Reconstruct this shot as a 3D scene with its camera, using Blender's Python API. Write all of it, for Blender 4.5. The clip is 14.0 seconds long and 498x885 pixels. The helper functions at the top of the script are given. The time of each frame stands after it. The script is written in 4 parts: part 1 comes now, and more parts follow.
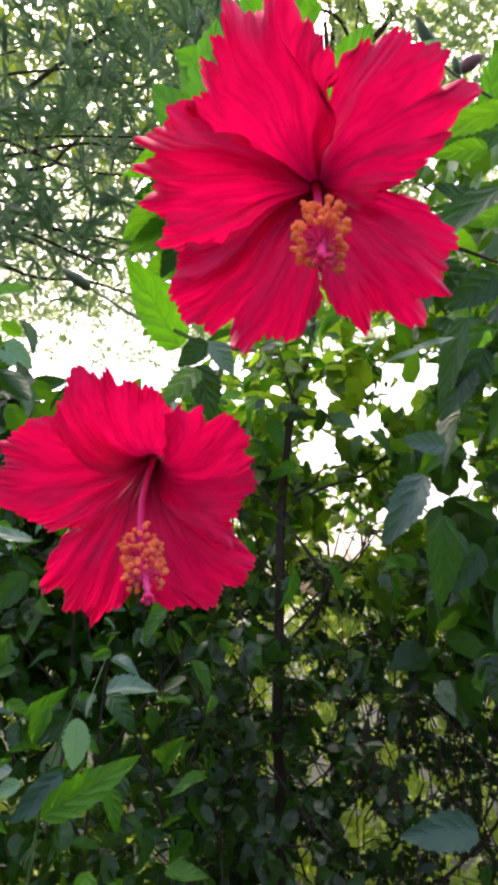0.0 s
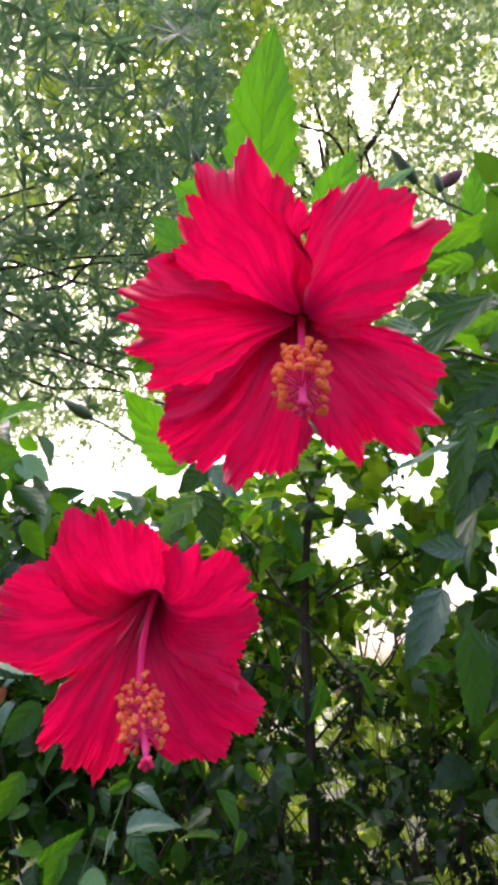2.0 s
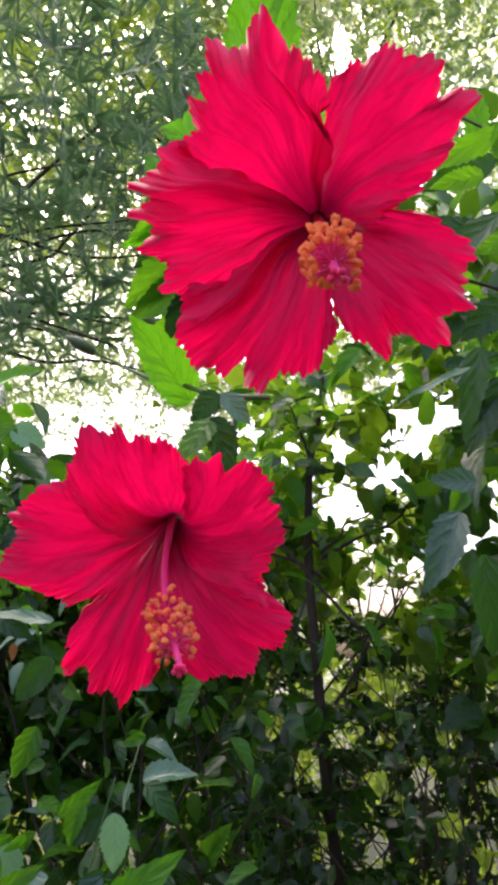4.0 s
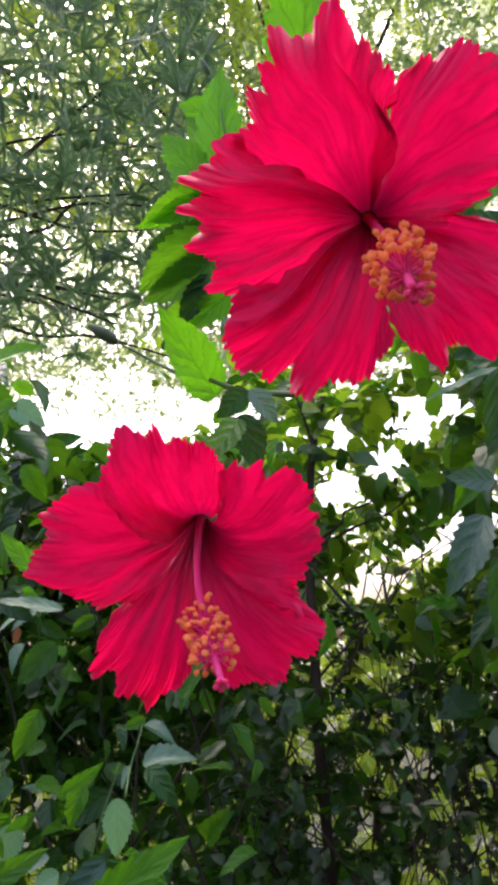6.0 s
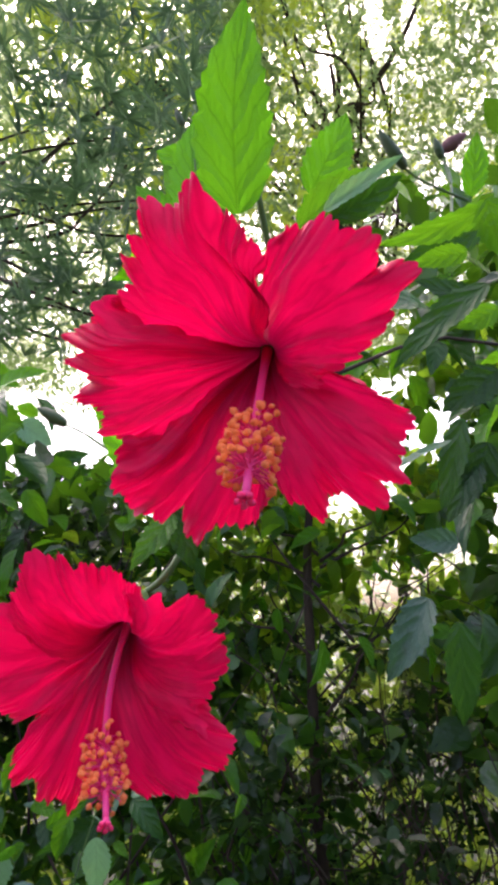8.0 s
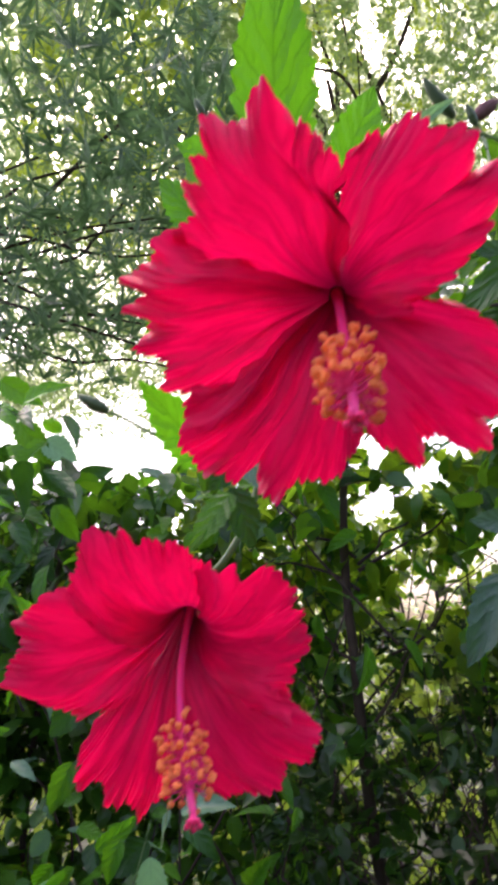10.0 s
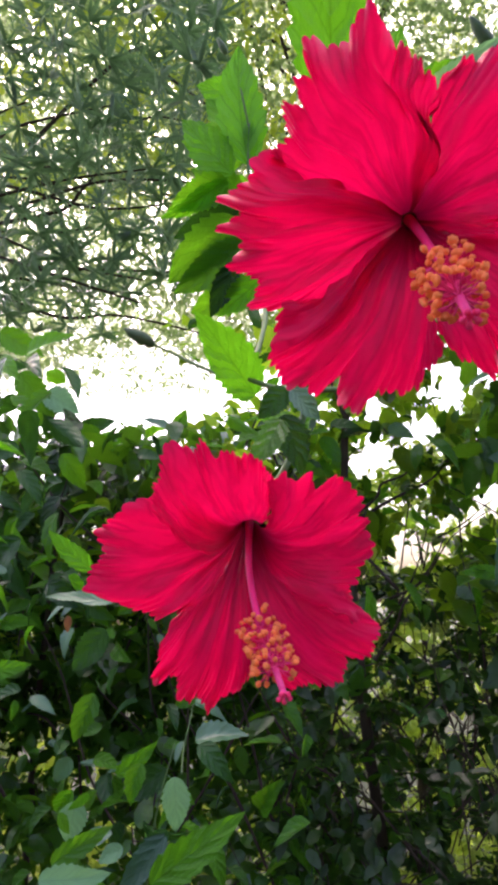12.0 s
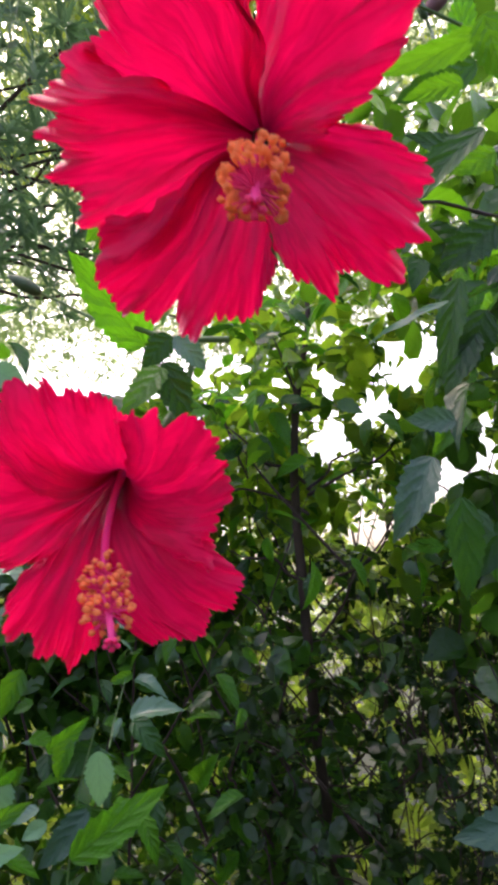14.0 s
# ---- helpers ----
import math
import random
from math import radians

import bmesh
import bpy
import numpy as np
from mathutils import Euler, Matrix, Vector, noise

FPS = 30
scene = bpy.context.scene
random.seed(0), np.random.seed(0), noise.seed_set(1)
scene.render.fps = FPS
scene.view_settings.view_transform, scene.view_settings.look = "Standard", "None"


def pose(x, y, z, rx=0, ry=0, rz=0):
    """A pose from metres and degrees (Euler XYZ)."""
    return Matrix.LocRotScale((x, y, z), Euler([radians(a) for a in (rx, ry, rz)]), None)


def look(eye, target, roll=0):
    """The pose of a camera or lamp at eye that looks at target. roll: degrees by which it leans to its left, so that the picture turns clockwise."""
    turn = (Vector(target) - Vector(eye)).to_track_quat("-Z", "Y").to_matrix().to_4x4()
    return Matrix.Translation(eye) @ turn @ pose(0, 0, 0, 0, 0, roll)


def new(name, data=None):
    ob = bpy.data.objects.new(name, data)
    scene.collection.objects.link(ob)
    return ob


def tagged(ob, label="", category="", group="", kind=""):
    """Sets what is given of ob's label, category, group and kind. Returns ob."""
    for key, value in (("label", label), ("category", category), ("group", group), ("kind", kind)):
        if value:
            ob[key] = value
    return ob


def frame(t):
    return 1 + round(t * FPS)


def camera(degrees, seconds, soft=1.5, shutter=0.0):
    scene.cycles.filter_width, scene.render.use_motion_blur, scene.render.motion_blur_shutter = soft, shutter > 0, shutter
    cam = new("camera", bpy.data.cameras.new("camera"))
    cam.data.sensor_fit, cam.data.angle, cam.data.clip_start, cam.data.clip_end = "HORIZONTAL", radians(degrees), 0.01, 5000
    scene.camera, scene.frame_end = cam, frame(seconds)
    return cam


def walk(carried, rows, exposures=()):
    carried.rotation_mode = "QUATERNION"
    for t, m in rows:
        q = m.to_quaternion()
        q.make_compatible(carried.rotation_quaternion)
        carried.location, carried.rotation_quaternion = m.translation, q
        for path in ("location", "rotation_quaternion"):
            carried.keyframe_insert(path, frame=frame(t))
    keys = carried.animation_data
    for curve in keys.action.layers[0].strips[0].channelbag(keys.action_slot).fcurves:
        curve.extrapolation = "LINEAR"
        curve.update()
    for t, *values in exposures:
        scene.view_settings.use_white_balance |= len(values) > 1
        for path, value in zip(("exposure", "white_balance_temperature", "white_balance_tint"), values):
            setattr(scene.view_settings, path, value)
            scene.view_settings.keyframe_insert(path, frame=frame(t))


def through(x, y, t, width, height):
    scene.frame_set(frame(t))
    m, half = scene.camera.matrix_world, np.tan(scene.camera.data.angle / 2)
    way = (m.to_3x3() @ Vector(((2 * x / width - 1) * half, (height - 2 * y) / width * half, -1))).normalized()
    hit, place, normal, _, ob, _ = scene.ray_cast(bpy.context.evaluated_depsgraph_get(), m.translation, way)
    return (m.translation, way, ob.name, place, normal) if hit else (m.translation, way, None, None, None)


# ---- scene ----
cam = camera(43.0, 14.0, 4.1, 0.4)
METRES, EYE, TILT, LEAN, TURN = 0.37, 1.4, 14.0, 0.0, 0.0
ROWS = [
    (0.0, 0.0, 0.0, 0.0, 0.0, 0.0, 0.0),
    (0.5, -0.0149, 0.0238, 0.0162, 0.71, 0.43, -0.38),
    (1.0, 0.0029, 0.017, 0.0369, 1.04, 4.02, 0.58),
    (1.5, 0.0163, 0.024, 0.033, 1.76, 6.26, 1.94),
    (2.0, 0.0274, 0.0167, 0.0454, 2.13, 8.38, 3.09),
    (2.5, 0.01, 0.0111, 0.0206, 2.07, 9.27, 4.72),
    (3.0, 0.0193, 0.0229, -0.0286, 2.1, 8.24, 6.16),
    (5.5, -0.0583, 0.0609, 0.0155, 1.07, 4.11, 3.53),
    (6.0, -0.0563, 0.0624, 0.0164, 0.78, 3.85, 3.78),
    (6.5, -0.0091, 0.0371, 0.0806, 0.13, 3.77, 2.0),
    (7.0, 0.0638, 0.0341, 0.1168, 1.54, 1.33, 2.56),
    (9.5, 0.0883, 0.0911, 0.1615, 4.79, 6.42, 4.86),
    (10.0, 0.0206, 0.1029, 0.0984, 5.06, 4.91, 6.63),
    (10.5, -0.0318, 0.1133, 0.0621, 5.67, 3.25, 7.48),
    (11.0, -0.0484, 0.1091, 0.0513, 5.29, 2.47, 7.39),
    (11.5, -0.0663, 0.0982, 0.0464, 4.56, 1.8, 7.16),
    (12.0, -0.072, 0.0558, 0.0622, 3.48, 1.22, 6.41),
    (12.5, -0.0436, 0.0512, 0.0537, 3.49, 1.43, 6.6),
    (13.0, -0.0121, 0.0585, 0.0401, 3.33, 1.28, 6.92),
    (13.5, 0.0108, 0.0564, 0.0257, 2.39, 0.9, 7.39),
    (14.0, 0.0455, 0.1027, 0.001, 1.43, -0.21, 6.42),
]
walk(cam, [(t, pose(0, 0, EYE, TILT, LEAN, TURN) @ pose(METRES * x, METRES * y, METRES * z, 90 + pitch, roll, yaw)) for t, x, y, z, yaw, pitch, roll in ROWS],
     [(0.0, 2.25, 6600, 25), (14.0, 2.25, 6600, 25)])

# ---- world, sun, exposure ----
SUN_HEIGHT, SUN_TURN = 60.0, -20.0  # degrees; the turn is from straight ahead to the right
world = bpy.data.worlds.new("overcast_sky")
scene.world = world
world.use_nodes = True
wn = world.node_tree.nodes
sky = wn.new("ShaderNodeTexSky")
sky.sky_type, sky.sun_disc = "NISHITA", False
sky.sun_elevation, sky.sun_rotation = radians(SUN_HEIGHT), radians(SUN_TURN)
sky.air_density, sky.dust_density, sky.ozone_density = 1.0, 8.0, 0.4
world.node_tree.links.new(sky.outputs[0], wn["Background"].inputs[0])
wn["Background"].inputs[1].default_value = 0.15
sun = new("sun", bpy.data.lights.new("sun", "SUN"))
sun.data.energy, sun.data.angle, sun.data.color = 1.7, radians(14), (1.0, 0.95, 0.88)
sun.matrix_world = look((0, 0, 0), (-math.sin(radians(SUN_TURN)) * math.cos(radians(SUN_HEIGHT)),
                                    -math.cos(radians(SUN_TURN)) * math.cos(radians(SUN_HEIGHT)), -math.sin(radians(SUN_HEIGHT))))


# ---- materials ----
class Nodes:
    """A small builder for one node material."""

    def __init__(self, name):
        self.mat = bpy.data.materials.new(name)
        self.mat.use_nodes = True
        self.tree = self.mat.node_tree
        self.bsdf = self.tree.nodes["Principled BSDF"]
        self.out = self.tree.nodes["Material Output"]

    def add(self, kind):
        return self.tree.nodes.new(kind)

    def link(self, a, b):
        self.tree.links.new(a, b)

    def math(self, op, a, b=None, clamp=False):
        node = self.add("ShaderNodeMath")
        node.operation, node.use_clamp = op, clamp
        for n, v in enumerate((a, b)):
            if v is None:
                continue
            if isinstance(v, (int, float)):
                node.inputs[n].default_value = v
            else:
                self.link(v, node.inputs[n])
        return node.outputs[0]

    def mix(self, fac, a, b, mode="MIX"):
        node = self.add("ShaderNodeMix")
        node.data_type, node.blend_type = "RGBA", mode
        for socket, v in ((node.inputs[0], fac), (node.inputs[6], a), (node.inputs[7], b)):
            if isinstance(v, tuple):
                socket.default_value = (*v, 1)
            elif isinstance(v, (int, float)):
                socket.default_value = v
            else:
                self.link(v, socket)
        return node.outputs[2]

    def noise(self, scale, detail=3.0, vector=None, rough=0.5):
        node = self.add("ShaderNodeTexNoise")
        node.inputs["Scale"].default_value, node.inputs["Detail"].default_value, node.inputs["Roughness"].default_value = scale, detail, rough
        self.link(vector if vector else self.add("ShaderNodeTexCoord").outputs["Object"], node.inputs["Vector"])
        return node.outputs["Fac"]

    def bump(self, height, strength, distance):
        node = self.add("ShaderNodeBump")
        node.inputs["Strength"].default_value, node.inputs["Distance"].default_value = strength, distance
        self.link(height, node.inputs["Height"])
        return node.outputs["Normal"]

    def thin(self, colour, share, normal=None):
        """Lets a share of the light through, in the given colour."""
        glow, mixer = self.add("ShaderNodeBsdfTranslucent"), self.add("ShaderNodeMixShader")
        if isinstance(colour, tuple):
            glow.inputs["Color"].default_value = (*colour, 1)
        else:
            self.link(colour, glow.inputs["Color"])
        if normal:
            self.link(normal, glow.inputs["Normal"])
        mixer.inputs[0].default_value = share
        self.link(self.bsdf.outputs[0], mixer.inputs[1])
        self.link(glow.outputs[0], mixer.inputs[2])
        self.link(mixer.outputs[0], self.out.inputs[0])


def plain(name, colour, other, scale, rough, depth=0.0003, detail=4.0, specular=0.5, soft=0.0):
    """A mottled opaque surface."""
    n = Nodes(name)
    grain = n.noise(scale, detail)
    blotch = n.noise(scale * 0.2, 2.0)
    n.link(n.mix(blotch, n.mix(grain, colour, other), other), n.bsdf.inputs["Base Color"])
    n.link(n.bump(grain, 0.6, depth), n.bsdf.inputs["Normal"])
    n.bsdf.inputs["Roughness"].default_value = rough
    n.bsdf.inputs["Specular IOR Level"].default_value = specular
    if soft:
        n.thin(colour, soft)
    return n.mat


def leaf_material(name, colour, other, through, rough=0.42, share=0.4, veins=True, island=False, specular=0.5, rib_tone=1.7, relief=0.0006, deep=0.5):
    """A leaf: blade colour between two tones, light or dark veins along the blade, some light shining through; rib_tone
    below 1 puts the shade of the vein grooves into the colour.
    """
    n = Nodes(name)
    if island:
        chance = n.add("ShaderNodeNewGeometry").outputs["Random Per Island"]
    else:
        chance = n.add("ShaderNodeObjectInfo").outputs["Random"]
    tone = n.mix(chance, colour, other)
    speck = n.noise(60.0 if veins else 8.0, 3.0)
    dull = n.mix(n.math("MULTIPLY", speck, 0.55), tone, tuple(c * 0.45 for c in colour))
    glow = n.mix(chance, through, tuple(deep * (a + b) for a, b in zip(through, other)))
    if veins:
        uv = n.add("ShaderNodeUVMap").outputs[0]
        split = n.add("ShaderNodeSeparateXYZ")
        n.link(uv, split.inputs[0])
        side = n.math("ABSOLUTE", n.math("SUBTRACT", split.outputs[0], 0.5))
        drift = n.math("MULTIPLY", n.math("SUBTRACT", n.noise(3.5, 2.0, uv), 0.5), 0.16)
        saw = n.math("FRACT", n.math("MULTIPLY", n.math("ADD", drift, n.math("SUBTRACT", split.outputs[1], n.math("MULTIPLY", side, 0.55))), 5.0))
        ridge = n.math("ABSOLUTE", n.math("SUBTRACT", saw, 0.5))
        rib = n.math("SUBTRACT", 1.0, n.math("MULTIPLY", ridge, 17.0), True)
        mid = n.math("SUBTRACT", 1.0, n.math("MULTIPLY", side, 34.0), True)
        vein = n.math("MAXIMUM", rib, mid)
        pucker = n.noise(14.0, 2.0, uv)
        pillow = n.math("SINE", n.math("MULTIPLY", n.math("SUBTRACT", 1.0, n.math("MULTIPLY", ridge, 2.0)), 1.571))
        wave = n.math("SUBTRACT", n.math("MULTIPLY", pucker, 0.9), n.math("MULTIPLY", pillow, 0.7))
        dull = n.mix(n.math("MULTIPLY", vein, 0.32), dull, tuple(min(1.0, c * rib_tone + 0.01) for c in colour))
        glow = n.mix(n.math("MULTIPLY", vein, 0.85), glow, tuple(c * 0.45 for c in through))
        normal = n.bump(wave, 0.8, relief)
    else:
        normal = n.bump(n.noise(38.0, 3.0), 0.8, 0.007)
    n.link(dull, n.bsdf.inputs["Base Color"])
    n.link(normal, n.bsdf.inputs["Normal"])
    n.bsdf.inputs["Roughness"].default_value = rough
    n.bsdf.inputs["Specular IOR Level"].default_value = specular
    n.thin(glow, share, normal)
    return n.mat


def petal_material():
    n = Nodes("hibiscus_petal")
    uv = n.add("ShaderNodeUVMap").outputs[0]
    split = n.add("ShaderNodeSeparateXYZ")
    n.link(uv, split.inputs[0])
    bend = n.add("ShaderNodeVectorMath")
    bend.operation = "MULTIPLY_ADD"
    wob = n.add("ShaderNodeTexNoise")
    wob.inputs["Scale"].default_value = 3.0
    n.link(uv, wob.inputs["Vector"])
    n.link(wob.outputs["Color"], bend.inputs[0])
    bend.inputs[1].default_value = (0.16, 0.0, 0.0)
    n.link(uv, bend.inputs[2])
    stretch = n.add("ShaderNodeMapping")
    n.link(bend.outputs[0], stretch.inputs[0])
    stretch.inputs["Scale"].default_value = (8.0, 1.4, 1.0)
    streak = n.noise(1.0, 3.0, stretch.outputs[0], 0.5)
    fine = n.add("ShaderNodeMapping")
    n.link(bend.outputs[0], fine.inputs[0])
    fine.inputs["Scale"].default_value = (26.0, 3.2, 1.0)
    thread = n.noise(1.0, 2.0, fine.outputs[0])
    speck = n.noise(900.0, 2.0)
    lines = n.add("ShaderNodeMapping")
    n.link(bend.outputs[0], lines.inputs[0])
    lines.inputs["Scale"].default_value = (6.0, 0.9, 1.0)
    web = n.noise(1.0, 3.5, lines.outputs[0], 0.6)
    vein = n.math("SUBTRACT", 1.0, n.math("MULTIPLY", n.math("ABSOLUTE", n.math("SUBTRACT", web, 0.5)), 17.0), True)
    red = n.mix(streak, (0.84, 0.006, 0.105), (0.64, 0.002, 0.042))
    red = n.mix(n.math("MULTIPLY", thread, 0.20), red, (0.94, 0.014, 0.16))
    red = n.mix(n.math("MULTIPLY", vein, 0.42), red, (0.36, 0.0, 0.022))
    # throat: dark pigment, with the shade of the hollow added to the colour
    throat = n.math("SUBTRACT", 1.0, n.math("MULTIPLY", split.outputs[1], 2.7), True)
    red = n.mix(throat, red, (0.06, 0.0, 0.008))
    height = n.math("ADD", n.math("MULTIPLY", streak, 1.0), n.math("ADD", n.math("MULTIPLY", thread, 0.16), n.math("MULTIPLY", speck, 0.05)))
    height = n.math("SUBTRACT", height, n.math("MULTIPLY", vein, 0.30))
    normal = n.bump(height, 0.24, 0.0014)
    n.link(red, n.bsdf.inputs["Base Color"])
    n.link(normal, n.bsdf.inputs["Normal"])
    n.bsdf.inputs["Roughness"].default_value = 0.38
    n.bsdf.inputs["Specular IOR Level"].default_value = 0.5
    n.bsdf.inputs["Specular Tint"].default_value = (1.0, 0.28, 0.48, 1)
    n.bsdf.inputs["Sheen Weight"].default_value = 0.05
    n.bsdf.inputs["Sheen Tint"].default_value = (1.0, 0.4, 0.55, 1)
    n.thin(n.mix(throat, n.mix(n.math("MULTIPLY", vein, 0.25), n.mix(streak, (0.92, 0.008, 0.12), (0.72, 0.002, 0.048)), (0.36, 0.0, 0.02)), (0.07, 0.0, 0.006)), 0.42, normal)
    return n.mat


PETAL = petal_material()
COLUMN = plain("stamen_column", (0.95, 0.07, 0.32), (0.90, 0.05, 0.28), 300.0, 0.45, soft=0.35)
ANTHER = plain("pollen_sac", (1.0, 0.46, 0.20), (1.0, 0.36, 0.14), 900.0, 0.8, 0.0004, soft=0.62)
STIGMA = plain("stigma_velvet", (1.0, 0.07, 0.28), (0.92, 0.05, 0.22), 900.0, 0.75, 0.0004, soft=0.4)
BARK = plain("twig_bark", (0.085, 0.055, 0.038), (0.032, 0.023, 0.018), 90.0, 0.85, 0.002, specular=0.2)
GREEN_STEM = plain("green_stem", (0.10, 0.20, 0.035), (0.06, 0.12, 0.03), 120.0, 0.5)
BUD_GREEN = plain("bud_sepal", (0.060, 0.115, 0.030), (0.032, 0.065, 0.020), 200.0, 0.55)
BUD_BROWN = plain("spent_bud", (0.28, 0.10, 0.11), (0.12, 0.045, 0.050), 160.0, 0.7)
EARTH = plain("leaf_litter", (0.050, 0.055, 0.022), (0.022, 0.032, 0.012), 6.0, 0.95, 0.02)
YOUNG = leaf_material("young_leaf", (0.095, 0.31, 0.014), (0.070, 0.25, 0.013), (0.16, 0.56, 0.006), 0.36, 0.5, specular=0.3, rib_tone=0.4, relief=0.0020)
FRESH = leaf_material("fresh_leaf", (0.060, 0.23, 0.012), (0.024, 0.105, 0.010), (0.20, 0.57, 0.010), 0.28, 0.45, specular=0.3, rib_tone=0.5, relief=0.0012)
DARK = leaf_material("mature_leaf", (0.032, 0.112, 0.022), (0.008, 0.034, 0.011), (0.06, 0.22, 0.012), 0.27, 0.26, specular=0.34, rib_tone=1.15, relief=0.0013)
# mint and pale leaves: whitish undersides, with bluish sky gloss put into the colour
MINT = leaf_material("pale_sheen_leaf", (0.27, 0.50, 0.26), (0.21, 0.42, 0.22), (0.20, 0.46, 0.13), 0.34, 0.35, specular=0.35, rib_tone=0.75)
TEAL = leaf_material("bluish_leaf", (0.050, 0.125, 0.075), (0.032, 0.090, 0.055), (0.07, 0.22, 0.05), 0.34, 0.25, specular=0.5, rib_tone=1.3, relief=0.0009)
PALE = leaf_material("pale_leaf", (0.11, 0.23, 0.12), (0.075, 0.17, 0.095), (0.16, 0.42, 0.08), 0.24, 0.28, specular=0.8, rib_tone=1.25)
DEAD = leaf_material("withered_leaf", (0.28, 0.11, 0.035), (0.20, 0.08, 0.03), (0.32, 0.12, 0.03), 0.7, 0.25)
SHRUB_LEAF = leaf_material("shrub_foliage", (0.085, 0.24, 0.020), (0.014, 0.050, 0.012), (0.55, 0.90, 0.04), 0.2, 0.58, False, True, 0.5, deep=0.22)
# hedge leaves: shade inside the hedge put into two steps of dark colour
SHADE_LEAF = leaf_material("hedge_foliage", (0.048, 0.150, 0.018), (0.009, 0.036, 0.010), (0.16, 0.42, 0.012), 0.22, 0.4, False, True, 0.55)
GLOOM_LEAF = leaf_material("shaded_hedge_foliage", (0.026, 0.066, 0.013), (0.007, 0.018, 0.006), (0.07, 0.18, 0.012), 0.26, 0.3, False, True, 0.3)
# leaves in the open: the sunlight on them is put into the colour
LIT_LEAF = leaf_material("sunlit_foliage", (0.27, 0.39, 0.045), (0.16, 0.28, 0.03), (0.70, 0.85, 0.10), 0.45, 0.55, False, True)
LANCE_LEAF = leaf_material("lance_foliage", (0.095, 0.165, 0.105), (0.032, 0.074, 0.050), (0.20, 0.38, 0.13), 0.32, 0.42, False, True, 0.4)
# far leaves: haze and sky glare put into a pale green
FAR_LEAF = leaf_material("hazed_foliage", (0.34, 0.41, 0.24), (0.23, 0.31, 0.16), (0.72, 0.80, 0.54), 0.6, 0.6, False, True)
CANOPY_LEAF = leaf_material("canopy_foliage", (0.14, 0.22, 0.080), (0.055, 0.105, 0.045), (0.46, 0.66, 0.22), 0.5, 0.5, False, True)


# ---- builders ----
def mesh_of(name, verts, faces, material, uvs=None, smooth=True):
    data = bpy.data.meshes.new(name)
    data.from_pydata([tuple(v) for v in verts], [], [tuple(f) for f in faces])
    data.materials.append(material)
    if smooth:
        data.polygons.foreach_set("use_smooth", [True] * len(data.polygons))
    if uvs is not None:
        layer = data.uv_layers.new(name="UVMap")
        index = np.empty(len(data.loops), dtype=np.int32)
        data.loops.foreach_get("vertex_index", index)
        layer.data.foreach_set("uv", np.asarray(uvs, dtype=np.float32)[index].ravel())
    data.update()
    return data


def part(name, data, parent=None, label="", m=None):
    """Links a mesh as one part of a thing."""
    ob = new(name, data)
    if parent:
        ob.parent = parent
    if m is not None:
        ob.matrix_basis = m
    if label:
        tagged(ob, label)
    return ob


def grid_faces(rows, columns, wrap=False):
    out = []
    for a in range(rows - 1):
        for b in range(columns if wrap else columns - 1):
            c = (b + 1) % columns
            out.append((a * columns + b, a * columns + c, (a + 1) * columns + c, (a + 1) * columns + b))
    return out


def tube(name, points, radii, material, sides=8, bumps=0.0):
    """A round stem along a smooth line through the points, with knots."""
    points = [Vector(p) for p in points]
    steps = 6
    line, width = [], []
    for i in range(len(points) - 1):
        p0, p1, p2, p3 = points[max(i - 1, 0)], points[i], points[i + 1], points[min(i + 2, len(points) - 1)]
        for k in range(steps):
            t = k / steps
            line.append(0.5 * ((2 * p1) + (p2 - p0) * t + (2 * p0 - 5 * p1 + 4 * p2 - p3) * t * t + (3 * p1 - p0 - 3 * p2 + p3) * t ** 3))
            width.append(radii[i] + (radii[i + 1] - radii[i]) * t)
    line.append(points[-1])
    width.append(radii[-1])
    verts = []
    side = None
    for i, p in enumerate(line):
        way = (line[min(i + 1, len(line) - 1)] - line[max(i - 1, 0)]).normalized()
        side = way.orthogonal() if side is None else side - way * side.dot(way)
        side.normalize()
        other = way.cross(side)
        for k in range(sides):
            a = 2 * math.pi * k / sides
            swell = 1 + bumps * noise.noise((p * 60) + Vector((math.cos(a), math.sin(a), 0)))
            verts.append(p + (side * math.cos(a) + other * math.sin(a)) * width[i] * swell)
    faces = grid_faces(len(line), sides, True)
    faces += [tuple(reversed(range(sides))), tuple(range((len(line) - 1) * sides, len(line) * sides))]
    return mesh_of(name, verts, faces, material)


def ball(name, radius, material, stretch=1.0, dent=0.0, sides=8, rings=6):
    verts = []
    for a in range(rings + 1):
        el = math.pi * a / rings
        for b in range(sides):
            az = 2 * math.pi * b / sides
            d = Vector((math.sin(el) * math.cos(az), math.sin(el) * math.sin(az), math.cos(el) * stretch))
            verts.append(d * radius * (1 + dent * noise.noise(d * 2.3)))
    return mesh_of(name, verts, grid_faces(rings + 1, sides, True), material)


